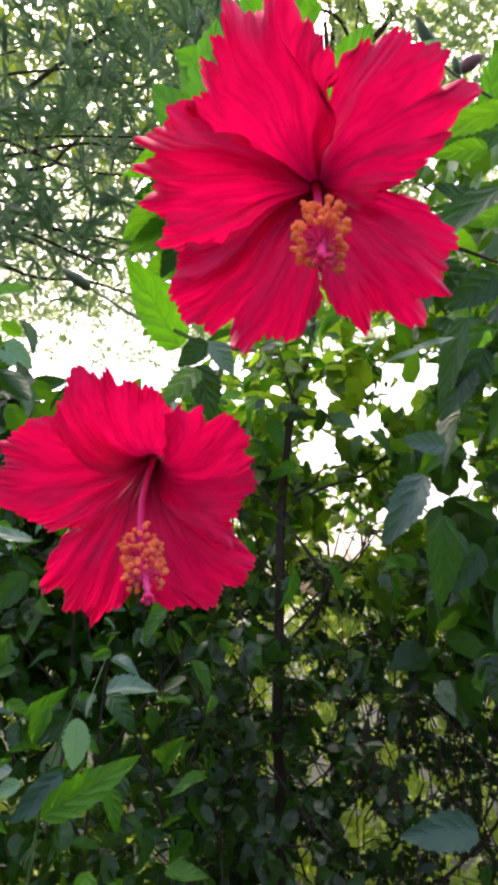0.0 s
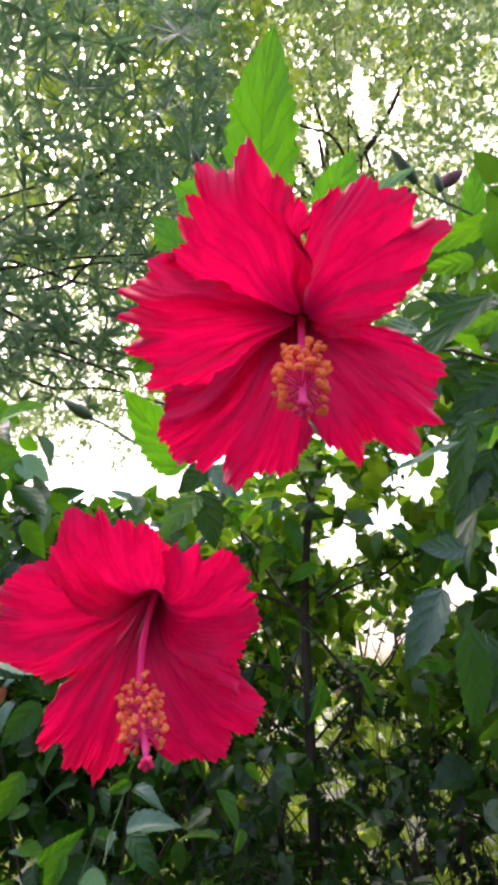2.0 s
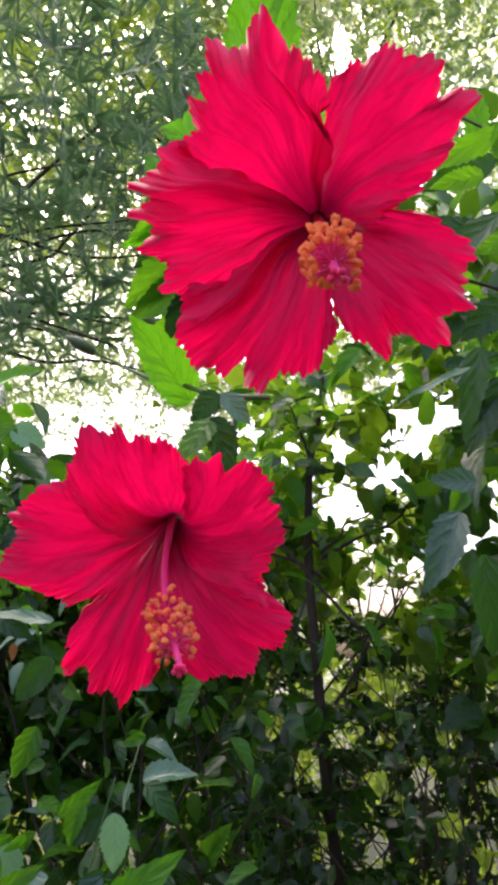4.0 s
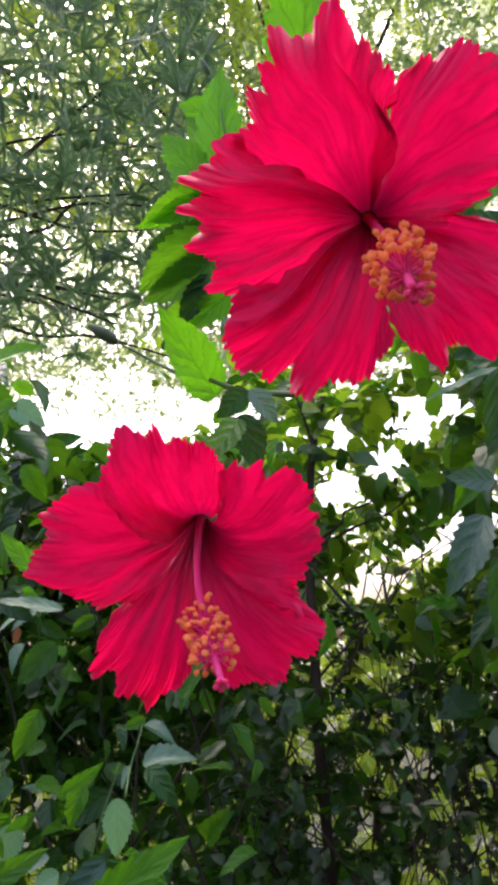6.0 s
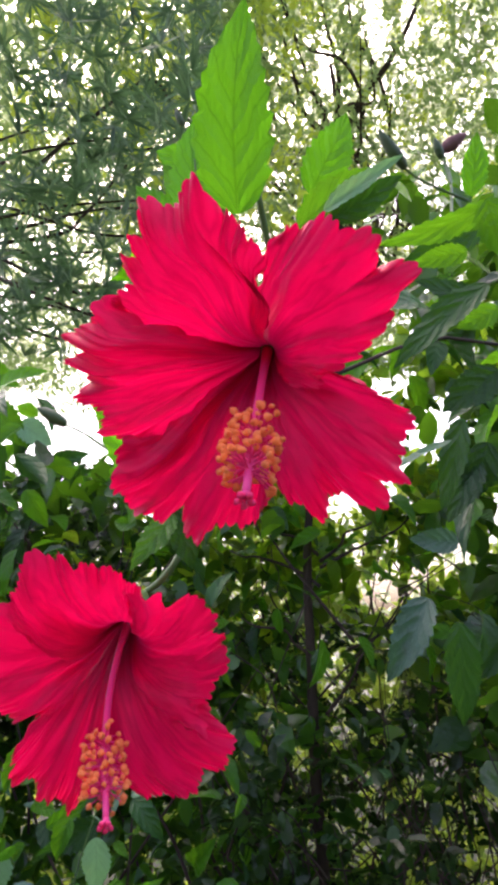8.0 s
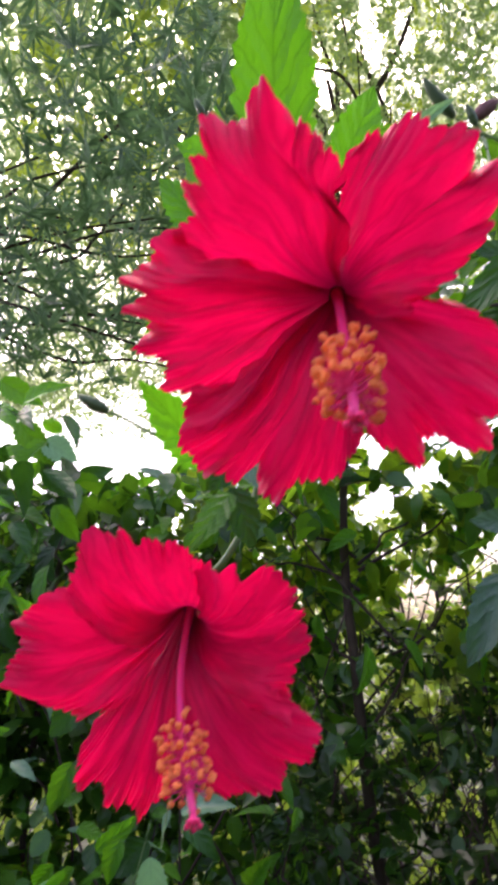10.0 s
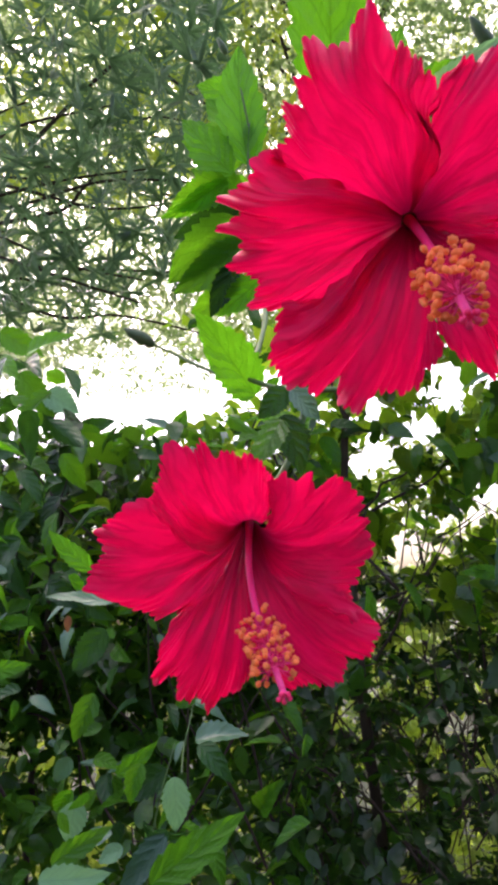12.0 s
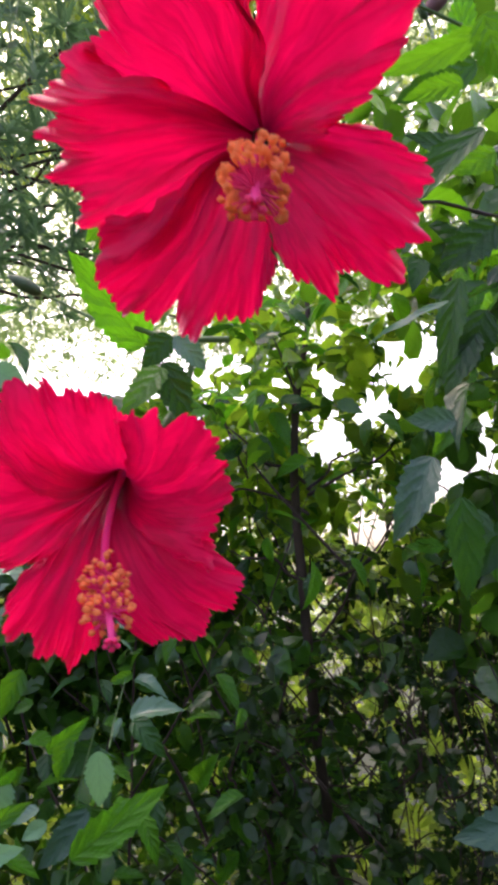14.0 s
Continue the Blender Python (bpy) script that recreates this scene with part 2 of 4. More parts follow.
def leaf_mesh(name, length, width, material, bend=0.15, fold=0.25, teeth=9, seed=0, stations=37, half=3, tooth=0.2, twist=0.0):
    """A toothed ovate leaf from its stalk end at the origin along +y, upper side +z."""
    rng = random.Random(seed)
    wob = [rng.uniform(0, 6.28) for _ in range(4)]
    verts, uvs = [], []
    columns = 2 * half + 1
    for a in range(stations):
        s = a / (stations - 1)
        shape = (s + 0.004) ** 0.55 * (1.0 - s) ** 1.02 / 0.458
        for b in range(columns):
            v = (b - half) / half
            saw = 1.0
            if abs(v) > 0.9 and 0.12 < s < 0.97:
                saw = 1 + tooth * ((((s * teeth + 0.2 * math.sin(wob[0] + 9 * s)) % 1.0)) - 0.45) * (1.35 - s * 0.4)
            x = 0.5 * width * shape * v * saw
            y = length * (s + (0.02 * abs(v) * math.sin(3 * s)))
            z = fold * abs(x) - bend * length * s * s * 1.1
            z += 0.018 * length * math.sin(13 * s + wob[1] + (1.2 if v > 0 else 0)) * v * v * math.sin(math.pi * s)
            x += 0.05 * length * math.sin(2.2 * s + wob[2]) * s
            turn = twist * s
            x, z = x * math.cos(turn) - z * math.sin(turn), x * math.sin(turn) + z * math.cos(turn)
            verts.append((x, y, z))
            uvs.append((0.5 + 0.5 * v, s))
    return mesh_of(name, verts, grid_faces(stations, columns), material, uvs)


def bud(parent, base, tip, thick, material, stalk, label):
    """A closed bud between base and tip, ribbed, with its stalk."""
    base, tip = Vector(base), Vector(tip)
    line = [base.lerp(tip, f) for f in (0.0, 0.18, 0.45, 0.75, 1.0)]
    part("bud", tube("bud", line, [thick * w for w in (0.18, 0.36, 0.42, 0.30, 0.06)], material, 10, 0.25), parent, label)
    part("bud_stalk", tube("bud_stalk", [base] + list(stalk), [0.0006 + 0.0002 * i for i in range(len(stalk) + 1)], GREEN_STEM, 6), parent)


leaf_count = 0


def leaf(parent, base, tip, width, material, turn=0.0, bend=0.12, fold=0.25, name="leaf", label=""):
    """A leaf blade of a shoot, with a short stalk, from its base to its tip; turn: degrees about its own length."""
    global leaf_count
    leaf_count += 1
    base, tip = Vector(base), Vector(tip)
    way = (tip - base)
    length = way.length
    way.normalize()
    toward = Vector((0.02, 0.02, EYE + 0.03)) - (base + tip) * 0.5
    side = way.cross(toward).normalized()
    face = side.cross(way).normalized()
    m = Matrix((side, way, face)).transposed().to_4x4()
    m.translation = base
    m = m @ pose(0, 0, 0, 0, turn, 0) @ pose(0, 0, 0, math.degrees(bend) * 0.9, 0, 0)
    data = leaf_mesh("leaf", length, width, material, bend, fold, 8 + leaf_count % 4, leaf_count, twist=0.25 * math.sin(leaf_count * 1.7))
    return part(name, data, parent, label, m)


def scatter(name, places, ways, faces_up, lengths, ratio, material, droop=0.12, few=False):
    """Many small leaves as one mesh: each a folded blade of nine corners."""
    ways = ways / np.linalg.norm(ways, axis=1, keepdims=True)
    side = np.cross(ways, faces_up)
    side /= np.linalg.norm(side, axis=1, keepdims=True) + 1e-9
    up = np.cross(side, ways)
    shape = np.array([(0, 0, 0), (-0.38, 0.14, 0.07), (0, 0.16, 0.0), (0.38, 0.14, 0.07), (-0.5, 0.38, 0.1), (0, 0.4, -0.01), (0.5, 0.38, 0.1),
                      (-0.33, 0.68, 0.03), (0, 0.7, -0.06), (0.33, 0.68, 0.03), (0, 1, -0.18)])
    cells = [(0, 2, 1), (0, 3, 2), (1, 2, 5, 4), (2, 3, 6, 5), (4, 5, 8, 7), (5, 6, 9, 8), (7, 8, 10), (8, 9, 10)]
    if few:
        shape = shape[[0, 4, 6, 7, 9, 10]]
        cells = [(0, 2, 1), (1, 2, 4, 3), (3, 4, 5)]
    n, k = len(places), len(shape)
    verts = (places[:, None] + (side[:, None] * shape[None, :, :1] * ratio + ways[:, None] * shape[None, :, 1:2]
             + up[:, None] * shape[None, :, 2:] * (droop * 8 * ratio)) * lengths[:, None, None]).reshape(-1, 3)
    loops = np.array([c for cell in cells for c in cell])
    sizes = np.array([len(c) for c in cells])
    data = bpy.data.meshes.new(name)
    data.vertices.add(n * k)
    data.vertices.foreach_set("co", verts.ravel())
    data.loops.add(n * len(loops))
    data.loops.foreach_set("vertex_index", (loops[None] + (np.arange(n) * k)[:, None]).ravel().astype(np.int32))
    data.polygons.add(n * len(sizes))
    total = np.tile(sizes, n)
    data.polygons.foreach_set("loop_start", np.concatenate([[0], np.cumsum(total)[:-1]]).astype(np.int32))
    data.polygons.foreach_set("use_smooth", np.ones(n * len(sizes), dtype=bool))
    data.materials.append(material)
    data.update(calc_edges=True)
    data.validate()
    return data


def around(az, el, far):
    """Places by bearing from straight ahead (right: plus), height angle and distance from where the camera stands."""
    az, el, far = np.radians(az), np.radians(el), np.asarray(far, float)
    return np.stack([far * np.sin(az) * np.cos(el), far * np.cos(az) * np.cos(el), EYE + far * np.sin(el)], -1)


def unit(rng, n):
    v = rng.normal(size=(n, 3))
    return v / np.linalg.norm(v, axis=1, keepdims=True)


# ---- hibiscus flowers ----
def along(values, f):
    """A smooth curve through evenly spaced values."""
    k = min(max(f, 0.0), 1.0) * (len(values) - 1)
    i = min(int(k), len(values) - 2)
    t = k - i
    a, b = values[i], values[i + 1]
    p, q = values[max(i - 1, 0)], values[min(i + 2, len(values) - 1)]
    m, n = 0.35 * (b - p), 0.35 * (q - a)
    return a + m * t + (3 * (b - a) - 2 * m - n) * t * t + (2 * (a - b) + m + n) * t ** 3


def petal_mesh(edges, radii, depth, lift, curl, crests, pleats, seed):
    """A ruffled petal in the flower's face. edges: the bearings of its two sides from throat to rim (degrees); radii: its
    reach from side to side (mm); lift: how far the two sides rise over (+) or dip under (-) their neighbours (mm);
    curl: how far the rim rolls back from side to side (mm); crests: folds, each (place across, height mm, width); pleats: strength of the fine pleating."""
    rng = random.Random(seed)
    off = Vector((rng.uniform(0, 50), rng.uniform(0, 50), rng.uniform(0, 50)))
    rows, columns = 64, 190
    lobes = len(radii) * 0.62
    verts, uvs = [], []
    for a in range(rows):
        s = (a / (rows - 1)) ** 0.85
        low, high = along(edges[0], s), along(edges[1], s)
        for b in range(columns):
            v = b / (columns - 1)
            n1 = noise.noise(Vector((v * 3.2, 5, 0)) + off)
            tooth = 1.7 * noise.noise(Vector((v * 14.0, 3, 0)) + off) - 2.4 * max(0.0, noise.noise(Vector((v * 27.0, 6, 0)) + off)) + 2.3 * abs(math.sin(math.pi * (v * lobes * 2.1 + 2.5 * n1))) ** 0.6 - 1.1
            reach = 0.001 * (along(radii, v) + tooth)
            warp = 0.07 * noise.noise(Vector((v * 2.5, s * 3.0, 1)) + off)
            bearing = radians(low + (high - low) * v) + 0.05 * noise.noise(Vector((v * 7, s * 2.0, 4)) + off) * s ** 3
            side = max(0.0, 1 - v / 0.09) ** 2 - max(0.0, 1 - (1 - v) / 0.09) ** 2
            bearing += 0.10 * side * noise.noise(Vector((s * 9.0, 2, 6)) + off) * min(1.0, s * 3)
            r = 0.0004 + (reach - 0.0004) * s
            rr = r / 0.052
            bell = math.sin(min(rr, 1.05) * 1.45) ** 0.85
            z = depth * (bell - 1) - 0.022 * math.exp(-(r / 0.0068) ** 2)
            # sides over and under the neighbours
            rise = min(1.0, r / 0.014)
            for amount, far in ((lift[0], v), (lift[1], 1 - v)):
                if amount > 0:
                    z += 0.001 * amount * rise * (1.25 - 0.55 * s) * max(0.0, 1 - far / 0.34) ** 1.5
                    z -= 0.0022 * rise * (1 - s) * max(0.0, 1 - far / 0.06) ** 2
                else:
                    z += 0.001 * amount * rise * max(0.0, 1 - far / 0.42) ** 1.3
            z += 0.0022 * abs(side) * noise.noise(Vector((s * 11.0, 4, 2)) + off) * rise
            # the blade: a soft trough, broad pleats that fan out, finer ones between the veins
            z -= 0.0030 * (1 - (2 * v - 1) ** 2) * math.sin(math.pi * s)
            for place, height, width in crests:
                across = (v + warp * 0.6 - place) / width
                z += 0.001 * height * math.exp(-across * across) * rise * (0.35 + 0.65 * math.sin(math.pi * min(1.0, s * 1.05)))
            pleat = noise.noise(Vector(((v + warp) * 5.0, s * 0.9, 7)) + off)
            fold = noise.noise(Vector(((v + warp * 1.3) * 8.0, s * 1.5, 3)) + off)
            fine = noise.noise(Vector(((v + warp * 1.5) * 18.0, s * 4.0, 9)) + off)
            z += 0.0066 * pleat * s ** 1.2 + pleats * (0.0042 * abs(fold) * s ** 0.8 + 0.0010 * abs(fine) * s) * (1 - 0.35 * s)
            # the rim: rolled back, frilled
            rim = max(0.0, (s - 0.66) / 0.34)
            z -= 0.001 * along(curl, v) * rim ** 1.8
            z += 0.0042 * noise.noise(Vector((v * 7.5, s * 1.2, 5)) + off) * rim ** 1.5
            z += 0.0036 * noise.noise(Vector((v * 17.0, s, 8)) + off) * rim ** 2.2
            z += 0.0008 * math.sin(2 * math.pi * (v * lobes + n1)) * rim ** 3
            verts.append((r * math.cos(bearing), r * math.sin(bearing), z))
            uvs.append((v, s))
    return mesh_of("petal", verts, grid_faces(rows, columns), PETAL, uvs)


def hibiscus_flower(centre, facing, tip, petals, depth, label, anthers_from, bow, stalk, pleats, seed):
    """A flower: five petals, the stamen column with its anthers, five stigma pads, calyx and stalk. centre: middle of the rim; facing: the way it opens."""
    rng = random.Random(seed)
    flower = new("hibiscus_flower")
    z = Vector(facing).normalized()
    x = (Vector((1, 0, 0)) - z * z.x).normalized()
    y = z.cross(x)
    turn = Matrix((x, y, z)).transposed()
    flower.matrix_basis = Matrix.Translation(centre) @ turn.to_4x4()
    tagged(flower, label, "flower", "red hibiscus flowers")
    home = flower.matrix_basis.inverted()
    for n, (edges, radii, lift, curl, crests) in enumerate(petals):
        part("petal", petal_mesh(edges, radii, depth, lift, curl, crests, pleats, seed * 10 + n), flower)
    end = home @ Vector(tip)
    start = Vector((0, 0, -depth - 0.016))
    bow = Vector(bow)
    spine = [start + (end - start) * f + bow * math.sin(math.pi * f) for f in (0, 0.2, 0.4, 0.6, 0.8, 1)]
    column = part("stamen_column", tube("stamen_column", spine, (0.0022, 0.0016, 0.0014, 0.0014, 0.0014, 0.0011), COLUMN, 10, 0.08), flower, "magenta-pink stamen column")
    way = (end - start).normalized()
    a, b = way.orthogonal().normalized(), way.cross(way.orthogonal().normalized())
    sacs = [ball("anther", 0.00115, ANTHER, stretch, 0.45, 10, 7) for stretch in (0.7, 0.85, 1.2)]
    for k in range(112):
        f = anthers_from + (0.91 - anthers_from) * ((k + rng.random()) / 112)
        bearing = k * 2.399 + rng.uniform(-0.4, 0.4)
        root = start + (end - start) * f + bow * math.sin(math.pi * f)
        out = a * math.cos(bearing) + b * math.sin(bearing)
        if out.z > 0.42:
            continue
        reach = rng.uniform(0.0050, 0.0088)
        head = root + out * reach + way * rng.uniform(0.0005, 0.0035)
        part("filament", tube("filament", [root, (root + head) / 2 + way * 0.0004, head], (0.00035, 0.00028, 0.00025), COLUMN, 5), column)
        part("anther", sacs[k % 3], column, "", Matrix.LocRotScale(head, Euler((rng.random() * 3, rng.random() * 3, 0)), Vector((1, 1, 1)) * rng.uniform(0.7, 1.15)))
    pad = ball("stigma", 0.0010, STIGMA, 0.8, 0.3)
    for k in range(5):
        out = a * math.cos(k * 1.257) + b * math.sin(k * 1.257)
        head = end + way * 0.003 + out * 0.0019
        part("style", tube("style", [end - way * 0.002, end + way * 0.002 + out * 0.001, head], (0.0007, 0.0006, 0.0005), COLUMN, 6), column)
        part("stigma", pad, column, "velvety crimson stigma pad", Matrix.Translation(head))
    cup = [(0, 0, -depth - 0.044), (0, 0, -depth - 0.038), (0, 0, -depth - 0.028), (0, 0, -depth - 0.016)]
    part("calyx", tube("calyx", cup, (0.002, 0.0055, 0.0065, 0.004), GREEN_STEM, 10, 0.1), flower, "green calyx")
    part("flower_stalk", tube("flower_stalk", [home @ Vector(p) for p in stalk] + [Vector((0, 0, -depth - 0.042))],
                              [0.0018] * (len(stalk) + 1), GREEN_STEM, 7), flower)
    return flower


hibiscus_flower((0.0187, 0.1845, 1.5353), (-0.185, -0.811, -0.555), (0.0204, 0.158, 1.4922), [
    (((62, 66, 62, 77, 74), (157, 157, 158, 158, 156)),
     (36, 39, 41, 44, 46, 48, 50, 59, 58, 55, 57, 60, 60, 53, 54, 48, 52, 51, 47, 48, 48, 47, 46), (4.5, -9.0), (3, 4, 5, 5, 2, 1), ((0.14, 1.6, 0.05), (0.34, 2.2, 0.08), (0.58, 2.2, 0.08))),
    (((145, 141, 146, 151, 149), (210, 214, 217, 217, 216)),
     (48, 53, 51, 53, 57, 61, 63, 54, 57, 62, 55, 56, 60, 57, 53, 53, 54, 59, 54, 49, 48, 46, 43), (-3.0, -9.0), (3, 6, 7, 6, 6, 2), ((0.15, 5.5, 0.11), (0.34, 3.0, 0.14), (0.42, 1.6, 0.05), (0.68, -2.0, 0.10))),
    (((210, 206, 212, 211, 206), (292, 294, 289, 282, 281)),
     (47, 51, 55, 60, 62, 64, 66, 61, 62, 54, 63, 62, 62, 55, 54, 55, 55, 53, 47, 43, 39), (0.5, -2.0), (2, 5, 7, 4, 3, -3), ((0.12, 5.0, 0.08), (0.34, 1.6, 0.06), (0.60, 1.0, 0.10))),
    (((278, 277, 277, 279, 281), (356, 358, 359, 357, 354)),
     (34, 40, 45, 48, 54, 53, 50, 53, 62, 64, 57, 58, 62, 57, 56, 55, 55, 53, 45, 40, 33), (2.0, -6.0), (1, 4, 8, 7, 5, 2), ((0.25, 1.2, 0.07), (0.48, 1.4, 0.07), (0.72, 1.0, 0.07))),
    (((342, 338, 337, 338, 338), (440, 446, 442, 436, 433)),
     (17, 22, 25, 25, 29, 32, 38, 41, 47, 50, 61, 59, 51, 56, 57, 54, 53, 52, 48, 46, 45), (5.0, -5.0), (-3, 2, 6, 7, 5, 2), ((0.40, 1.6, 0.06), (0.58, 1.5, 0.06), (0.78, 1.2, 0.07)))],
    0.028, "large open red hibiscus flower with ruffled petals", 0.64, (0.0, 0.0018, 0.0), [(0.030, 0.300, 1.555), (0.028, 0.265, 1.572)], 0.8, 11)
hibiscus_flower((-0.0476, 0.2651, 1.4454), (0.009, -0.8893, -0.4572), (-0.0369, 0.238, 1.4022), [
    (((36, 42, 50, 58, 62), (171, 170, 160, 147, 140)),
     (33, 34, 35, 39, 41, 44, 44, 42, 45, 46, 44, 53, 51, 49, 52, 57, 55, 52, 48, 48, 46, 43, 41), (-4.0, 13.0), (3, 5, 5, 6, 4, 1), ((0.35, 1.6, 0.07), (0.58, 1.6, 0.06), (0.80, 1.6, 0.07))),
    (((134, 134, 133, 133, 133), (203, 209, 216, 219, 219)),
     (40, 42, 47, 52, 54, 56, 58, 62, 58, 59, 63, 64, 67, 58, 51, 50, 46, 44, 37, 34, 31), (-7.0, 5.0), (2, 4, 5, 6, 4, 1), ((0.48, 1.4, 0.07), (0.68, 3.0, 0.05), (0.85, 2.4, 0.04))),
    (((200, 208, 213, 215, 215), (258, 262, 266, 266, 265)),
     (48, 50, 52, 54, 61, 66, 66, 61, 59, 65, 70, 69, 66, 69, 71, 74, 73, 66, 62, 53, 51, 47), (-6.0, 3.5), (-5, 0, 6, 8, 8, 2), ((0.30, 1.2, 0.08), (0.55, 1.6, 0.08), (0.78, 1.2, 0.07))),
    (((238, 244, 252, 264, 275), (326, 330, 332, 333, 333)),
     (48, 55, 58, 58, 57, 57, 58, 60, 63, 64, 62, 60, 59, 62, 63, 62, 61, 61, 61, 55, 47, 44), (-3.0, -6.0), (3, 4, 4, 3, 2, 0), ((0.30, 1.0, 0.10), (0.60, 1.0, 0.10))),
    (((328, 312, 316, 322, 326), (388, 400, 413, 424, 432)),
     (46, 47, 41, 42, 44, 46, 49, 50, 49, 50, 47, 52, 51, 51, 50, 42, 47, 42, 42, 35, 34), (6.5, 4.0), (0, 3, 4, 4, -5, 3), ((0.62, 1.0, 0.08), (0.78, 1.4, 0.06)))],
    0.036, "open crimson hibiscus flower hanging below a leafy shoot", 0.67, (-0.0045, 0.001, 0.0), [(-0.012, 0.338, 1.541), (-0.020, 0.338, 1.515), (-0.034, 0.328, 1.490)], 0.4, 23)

# ---- near shoots ----
crest = tagged(new("hibiscus_shoot"), "upper hibiscus shoot with fresh toothed leaves and buds", "shrub shoot")
part("stem", tube("stem", [(0.36, 0.68, 0.0), (0.35, 0.64, 1.1), (0.31, 0.56, 1.62), (0.17, 0.43, 1.655), (0.060, 0.345, 1.60)], (0.008, 0.005, 0.0016, 0.0013, 0.0013), BARK, 8, 0.15), crest, "slim dark woody stem")
part("shoot_tip", tube("shoot_tip", [(0.060, 0.345, 1.60), (0.034, 0.300, 1.64), (0.026, 0.275, 1.675)], (0.0024, 0.002, 0.0016), GREEN_STEM, 8, 0.1), crest)
part("side_shoot", tube("side_shoot", [(0.004, 0.341, 1.540), (-0.024, 0.334, 1.541), (-0.043, 0.336, 1.550)], (0.0018, 0.0016, 0.0013), GREEN_STEM, 7, 0.1), crest)
leaf(crest, (0.015, 0.275, 1.663), (0.021, 0.224, 1.744), 0.048, YOUNG, 0, 0.1, 0.25)
leaf(crest, (0.065, 0.433, 1.795), (0.098, 0.414, 1.855), 0.047, YOUNG, 10, 0.12, 0.25)
leaf(crest, (0.060, 0.286, 1.668), (0.101, 0.270, 1.681), 0.013, MINT, -40, 0.30, 0.5)
leaf(crest, (0.064, 0.296, 1.671), (0.103, 0.288, 1.686), 0.020, DARK, 10, 0.2, 0.3)
leaf(crest, (0.047, 0.306, 1.674), (0.092, 0.294, 1.703), 0.026, FRESH, -8, 0.12, 0.3)
leaf(crest, (0.179, 0.403, 1.757), (0.189, 0.388, 1.800), 0.023, YOUNG, 0, 0.12, 0.25)
leaf(crest, (0.158, 0.311, 1.682), (0.089, 0.304, 1.659), 0.019, FRESH, -20, 0.2, 0.25)
leaf(crest, (0.156, 0.333, 1.682), (0.108, 0.336, 1.663), 0.023, DARK, 0, 0.12, 0.25)
leaf(crest, (0.161, 0.353, 1.656), (0.103, 0.375, 1.614), 0.027, DARK, 35, 0.12, 0.25)
leaf(crest, (0.165, 0.384, 1.660), (0.124, 0.375, 1.678), 0.021, DARK, 30, 0.12, 0.25)
leaf(crest, (0.136, 0.392, 1.570), (0.083, 0.386, 1.545), 0.007, PALE, 40, 0.2, 0.25)
leaf(crest, (0.107, 0.380, 1.474), (0.081, 0.380, 1.430), 0.027, TEAL, 22, 0.2, 0.4)
leaf(crest, (0.142, 0.460, 1.460), (0.139, 0.477, 1.393), 0.030, DARK, 0, 0.15, 0.25)
leaf(crest, (0.163, 0.434, 1.568), (0.138, 0.444, 1.527), 0.030, DARK, 10, 0.12, 0.25)
leaf(crest, (0.153, 0.477, 1.517), (0.118, 0.475, 1.520), 0.024, TEAL, 20, 0.12, 0.25)
leaf(crest, (0.255, 0.790, 1.150), (0.166, 0.775, 1.150), 0.052, TEAL, 10, 0.2, 0.3)
leaf(crest, (-0.047, 0.475, 1.790), (-0.087, 0.468, 1.846), 0.043, YOUNG, 0, 0.12, 0.25)
leaf(crest, (-0.049, 0.477, 1.783), (-0.107, 0.486, 1.776), 0.035, FRESH, 0, 0.12, 0.25)
leaf(crest, (-0.050, 0.476, 1.786), (-0.114, 0.488, 1.766), 0.025, YOUNG, -20, 0.12, 0.25)
leaf(crest, (-0.032, 0.474, 1.797), (-0.034, 0.455, 1.905), 0.051, YOUNG, 0, 0.12, 0.25)
leaf(crest, (-0.020, 0.468, 1.824), (-0.047, 0.477, 1.822), 0.016, YOUNG, 0, 0.12, 0.25)
leaf(crest, (-0.047, 0.485, 1.753), (-0.112, 0.504, 1.709), 0.049, FRESH, 0, 0.12, 0.25)
leaf(crest, (-0.042, 0.491, 1.733), (-0.106, 0.507, 1.697), 0.041, FRESH, 10, 0.12, 0.25)
leaf(crest, (-0.051, 0.495, 1.718), (-0.080, 0.514, 1.679), 0.027, DARK, 0, 0.12, 0.25)
leaf(crest, (-0.025, 0.499, 1.708), (-0.072, 0.514, 1.679), 0.034, YOUNG, 0, 0.12, 0.25)
leaf(crest, (-0.040, 0.498, 1.785), (-0.084, 0.496, 1.819), 0.032, FRESH, 10, 0.12, 0.25)
leaf(crest, (-0.044, 0.509, 1.782), (-0.106, 0.521, 1.761), 0.038, DARK, 0, 0.12, 0.25)
leaf(crest, (-0.028, 0.495, 1.835), (-0.063, 0.489, 1.887), 0.040, FRESH, 0, 0.12, 0.25)
leaf(crest, (-0.035, 0.508, 1.749), (-0.086, 0.510, 1.729), 0.035, FRESH, -10, 0.12, 0.25)
leaf(crest, (-0.0405, 0.3475, 1.545), (-0.0669, 0.2991, 1.5731), 0.033, YOUNG, 4, 0.1, 0.35)
leaf(crest, (-0.023, 0.325, 1.538), (-0.040, 0.327, 1.525), 0.017, DARK, 10, 0.12, 0.25)
leaf(crest, (-0.021, 0.325, 1.538), (-0.009, 0.330, 1.520), 0.017, PALE, -30, 0.12, 0.25)
leaf(crest, (-0.0275, 0.316, 1.519), (-0.0440, 0.298, 1.490), 0.017, FRESH, 20, 0.12, 0.35)
